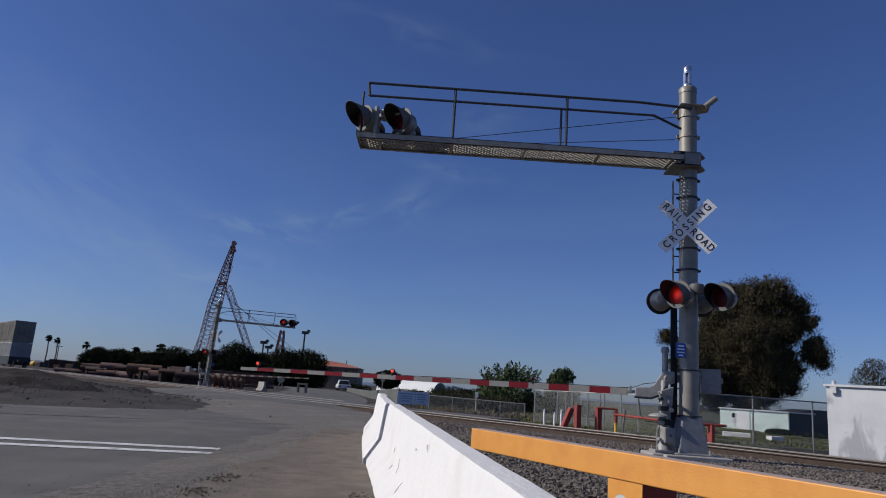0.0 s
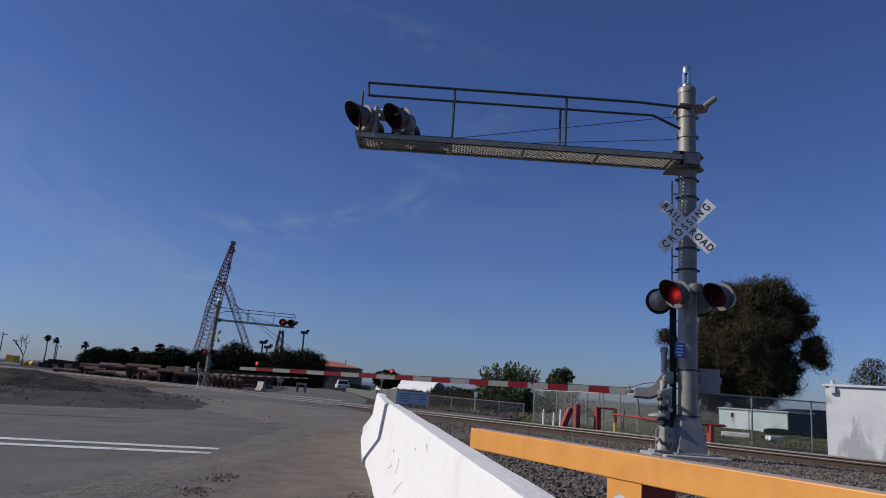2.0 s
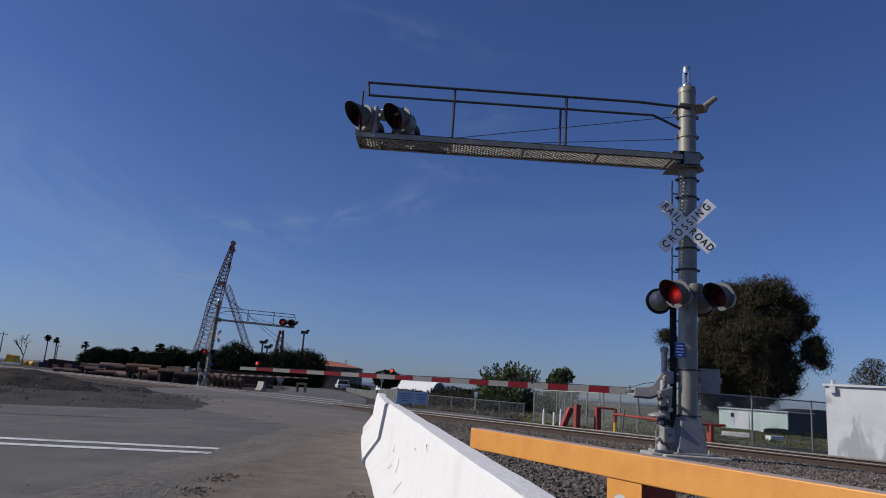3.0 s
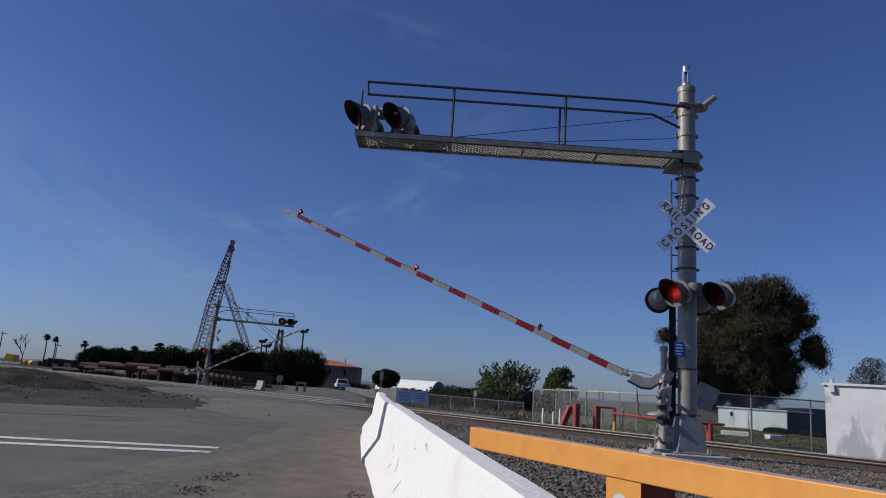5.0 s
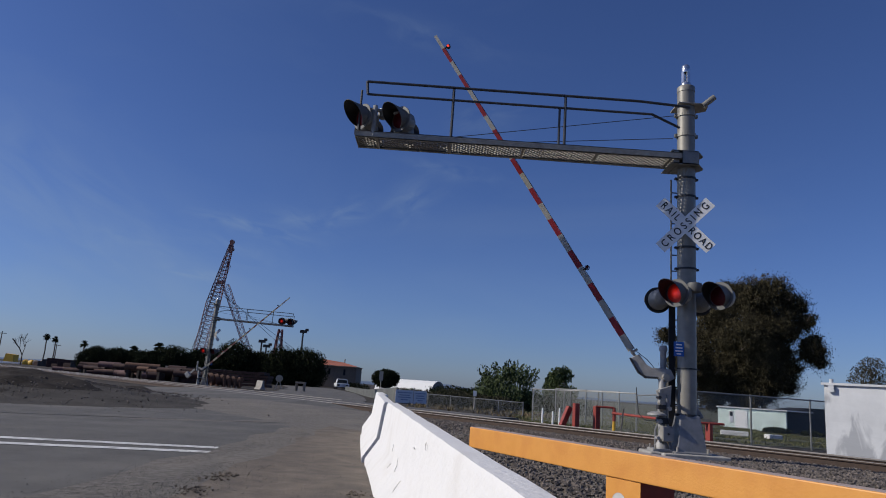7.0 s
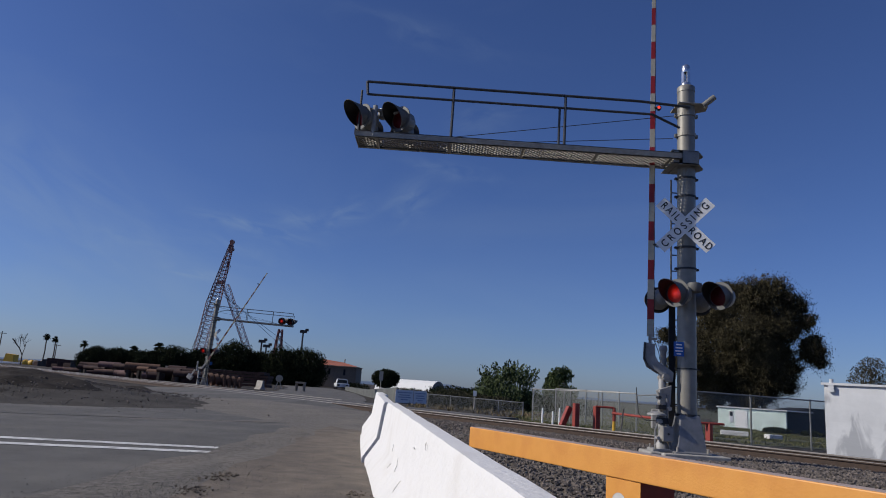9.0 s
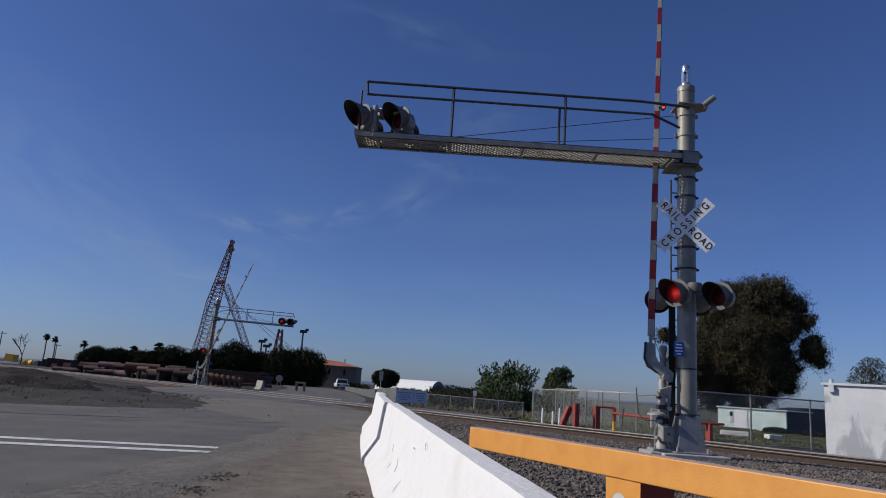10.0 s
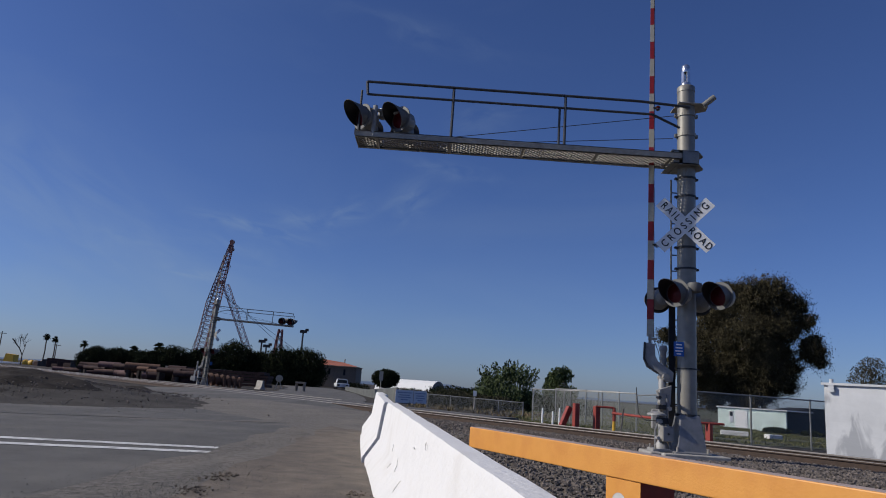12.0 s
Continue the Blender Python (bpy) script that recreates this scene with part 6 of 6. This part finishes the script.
def hedge():
    """Dusty scrub standing behind the low wire fence."""
    for i, (x, y, w, h) in enumerate(((0.1, 44.5, 2.2, 0.95), (1.5, 45.2, 2.4, 1.15), (2.9, 44.6, 2.4, 1.05), (4.4, 45.5, 2.2, 1.0), (1.4, 52, 3.0, 1.25), (3.8, 52, 3.0, 1.3))):
        rng = random.Random(400 + i)
        v, f = leaf_cloud(rng, [(0, 0, h * 0.4, w * 0.5, 0.9, h * 0.55)] + lobes_for(rng, w, h, 0, 7, 1.6), 4200, 0.11)
        ob = soup("bush", v, f, BRUSH, None, pose(x, y, ground_z(x, y) - 0.05))
        tagged(ob, "dusty olive scrub bush behind the wire fence", "bush", "scrub bushes")


hedge()
stones("spoil_heap", 1500, lambda r: (lambda a, b: (5.1 + 0.75 * a + 0.2 * b, 21.4 - 0.75 * a + 0.3 * b, -0.16 + 0.26 * math.exp(-0.5 * (a * a + b * b))))(r.gauss(0, 1), r.gauss(0, 0.8)), 0.045, STONE, "small heap of dark stones beside the rails", 15)


def low_bushes():
    for i, (x, y, w, h) in enumerate(((1.0, 47.5, 3.2, 1.0), (3.0, 46.5, 2.6, 1.0), (1.6, 58, 5.0, 1.55), (4.0, 60, 5, 1.55), (8.8, 58, 4, 1.4), (-2.6, 80, 5.0, 1.0), (28.6, 58, 2.0, 0.5), (31.0, 57, 1.6, 0.5), (-12.8, 115, 5, 1.2))):
        rng = random.Random(300 + i)
        v, f = leaf_cloud(rng, [(0, 0, h * 0.4, w * 0.5, 1.2, h * 0.6)] + lobes_for(rng, w, h, 0, 5, 2.0), 2200, 0.17)
        ob = soup("bush", v, f, LEAF_DARK, None, pose(x, y, ground_z(x, y) - 0.05))
        tagged(ob, "low dusty dark bush", "bush", "low bushes")


low_bushes()


def hills():
    v, f = [], []
    n = 160
    for i in range(n + 1):
        x = -3200 + 5200 * i / n
        h = 10 + 9 * noise.noise(Vector((x * 0.0016, 0, 2))) + 4 * noise.noise(Vector((x * 0.006, 3, 0)))
        if abs(x - 60) < 160:
            h += 17 * (1 - abs(x - 60) / 160)
        v += [(x, 3300, -30), (x, 3300, max(2, h)), (x, 3900, max(2, h * 0.6))]
    for i in range(n):
        for j in (0, 1):
            a = i * 3 + j
            f.append((a, a + 3, a + 4, a + 1))
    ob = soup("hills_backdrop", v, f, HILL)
    ob.data.shade_smooth()
    tagged(ob, "far hills on the horizon, blue haze put into their colour", "hills", kind="structure")


hills()


def pickup():
    t = empty("pickup_truck", pose(-13.3, 101, -0.12, 0, 0, 12), "white pickup truck parked by the tan building", "truck")
    bm = bmesh.new()
    bm_box(bm, -0.9, -2.5, 0.45, 0.9, 2.5, 0.95)
    part("body", bevelled(bm, 0.06), WHITE_STEEL, t, "white painted body")
    bm = bmesh.new()
    bm_prism(bm, [(-0.85, 0.95), (0.85, 0.95), (0.68, 1.6), (-0.68, 1.6)], -1.0, 0.7)
    part("cab", bevelled(bm, 0.05), WHITE_STEEL, t)
    bm = bmesh.new()
    bm_prism(bm, [(-0.74, 1.0), (0.74, 1.0), (0.62, 1.5), (-0.62, 1.5)], -1.03, -1.005)
    part("windscreen", bm, GLASS, t, "dark windscreen")
    for x in (-0.62, 0.62):
        bm = bmesh.new()
        bm_box(bm, x - 0.16, -2.53, 0.62, x + 0.16, -2.5, 0.8)
        part("headlight", bm, GLASS, t)
    for x in (-0.8, 0.8):
        for y in (-1.6, 1.6):
            bm = bmesh.new()
            bm_tube(bm, (x - 0.1, y, 0.38), (x + 0.1, y, 0.38), 0.38, seg=18)
            part("wheel", bm, BLACK, t)


def far_clutter():
    t = empty("hose_reel", pose(-13.4, 60.5, -0.05), "pale round hose reel on a stand", "reel")
    bm = bmesh.new()
    bm_tube(bm, (0, -0.15, 1.0), (0, 0.15, 1.0), 0.28, seg=20)
    part("drum", bm, MAST, t)
    bm = bmesh.new()
    bm_bar(bm, (-0.3, 0, 0), (0, 0, 1.0), 0.07)
    bm_bar(bm, (0.3, 0, 0), (0, 0, 1.0), 0.07)
    part("stand", bm, STEEL, t)
    t = empty("work_bench", pose(-11.4, 60.0, -0.05), "low grey work bench by the yard", "bench")
    bm = bmesh.new()
    bm_box(bm, -0.4, -0.4, 0.7, 0.4, 0.4, 0.85)
    part("top", bm, WOOD, t)
    for x in (-0.33, 0.33):
        bm = bmesh.new()
        bm_box(bm, x - 0.05, -0.35, 0, x + 0.05, 0.35, 0.7)
        part("leg", bm, WOOD, t)


pickup(), far_clutter()


# ---- what moves ----
def blink_rows(base, on_first, end=10.12):
    """Rows for a lamp that turns its lit side to the front and back again. on_first: lit in the first part of each beat."""
    rows, beat = [], 0.98
    def put(t, a):
        rows.append((t, base @ Matrix.Rotation(radians(a), 4, "Z")))
    changes = []
    k = 0
    lit = on_first
    put(0.0, 0 if lit else 180)
    while True:
        for t in (0.37 + beat * k, 0.95 + beat * k):
            if t < end:
                changes.append(t)
        if 0.37 + beat * k > end:
            break
        k += 1
    if lit != (len(changes) % 2 == 1):
        changes.append(end)
    for t in changes:
        a, b = (0, 180) if lit else (180, 0)
        for i in range(4):
            put(t - 0.0667 + 0.0334 * i, a + (b - a) * i / 3)
        lit = not lit
    put(12.0, 0 if lit else 180)
    return rows


ARM_SWING = [(0, -0.4), (3.2, -0.4), (3.6, 0.1), (4.0, 5.2), (4.4, 12.0), (4.8, 19.5), (5.0, 23.1), (5.2, 26.7), (5.5, 32.0), (5.8, 37.2), (6.5, 49.2), (6.8, 54.1), (7.0, 57.4),
             (7.2, 60.7), (7.6, 68.0), (8.0, 75.6), (8.4, 82.3), (8.8, 87.7), (9.1, 91.4), (9.4, 93.7), (9.7, 92.9), (10.0, 91.1), (10.3, 88.7), (10.6, 86.4),
             (11.0, 88.6), (11.5, 90.8), (12.0, 90.0)]
FAR_SWING = [(0, 1.2), (3.3, 1.2), (3.8, 4.5), (4.4, 14.2), (4.9, 23.1), (5.5, 28.1), (7.0, 41.6), (9.0, 59.6), (9.5, 64.0), (10.5, 74.0), (11.0, 79.0), (11.5, 83.0), (12.0, 86.0)]


WAGON_SPEED = 29.0


def motions():
    start = wagon.matrix_basis.copy()
    walk(wagon, [(t, Matrix.Translation(TRK * -WAGON_SPEED * t) @ start) for t in (0, 4, 8, 12)])
    for arm, swing in ((near_arm, ARM_SWING), (far_arm, FAR_SWING)):
        base = arm.matrix_basis.copy()
        walk(arm, [(t, base @ Matrix.Rotation(radians(a), 4, "Y")) for t, a in swing])
    for lamps in (near_lamps, far_lamps):
        for key, lamp in lamps.items():
            first = key.endswith("A") != ("back" in key and lamps is far_lamps)
            walk(lamp, blink_rows(lamp.matrix_basis.copy(), first))
    for lamps in (near_arm_lamps, far_arm_lamps):
        walk(lamps[0], blink_rows(lamps[0].matrix_basis.copy(), False))
        walk(lamps[1], blink_rows(lamps[1].matrix_basis.copy(), True))
        tip = lamps[2].matrix_basis.copy()
        walk(lamps[2], [(0, tip), (10.05, tip)] + [(10.05 + 0.0334 * i, tip @ Matrix.Rotation(radians(60 * i), 4, "Z")) for i in (1, 2, 3)] + [(12, tip @ Matrix.Rotation(radians(180), 4, "Z"))])


motions()
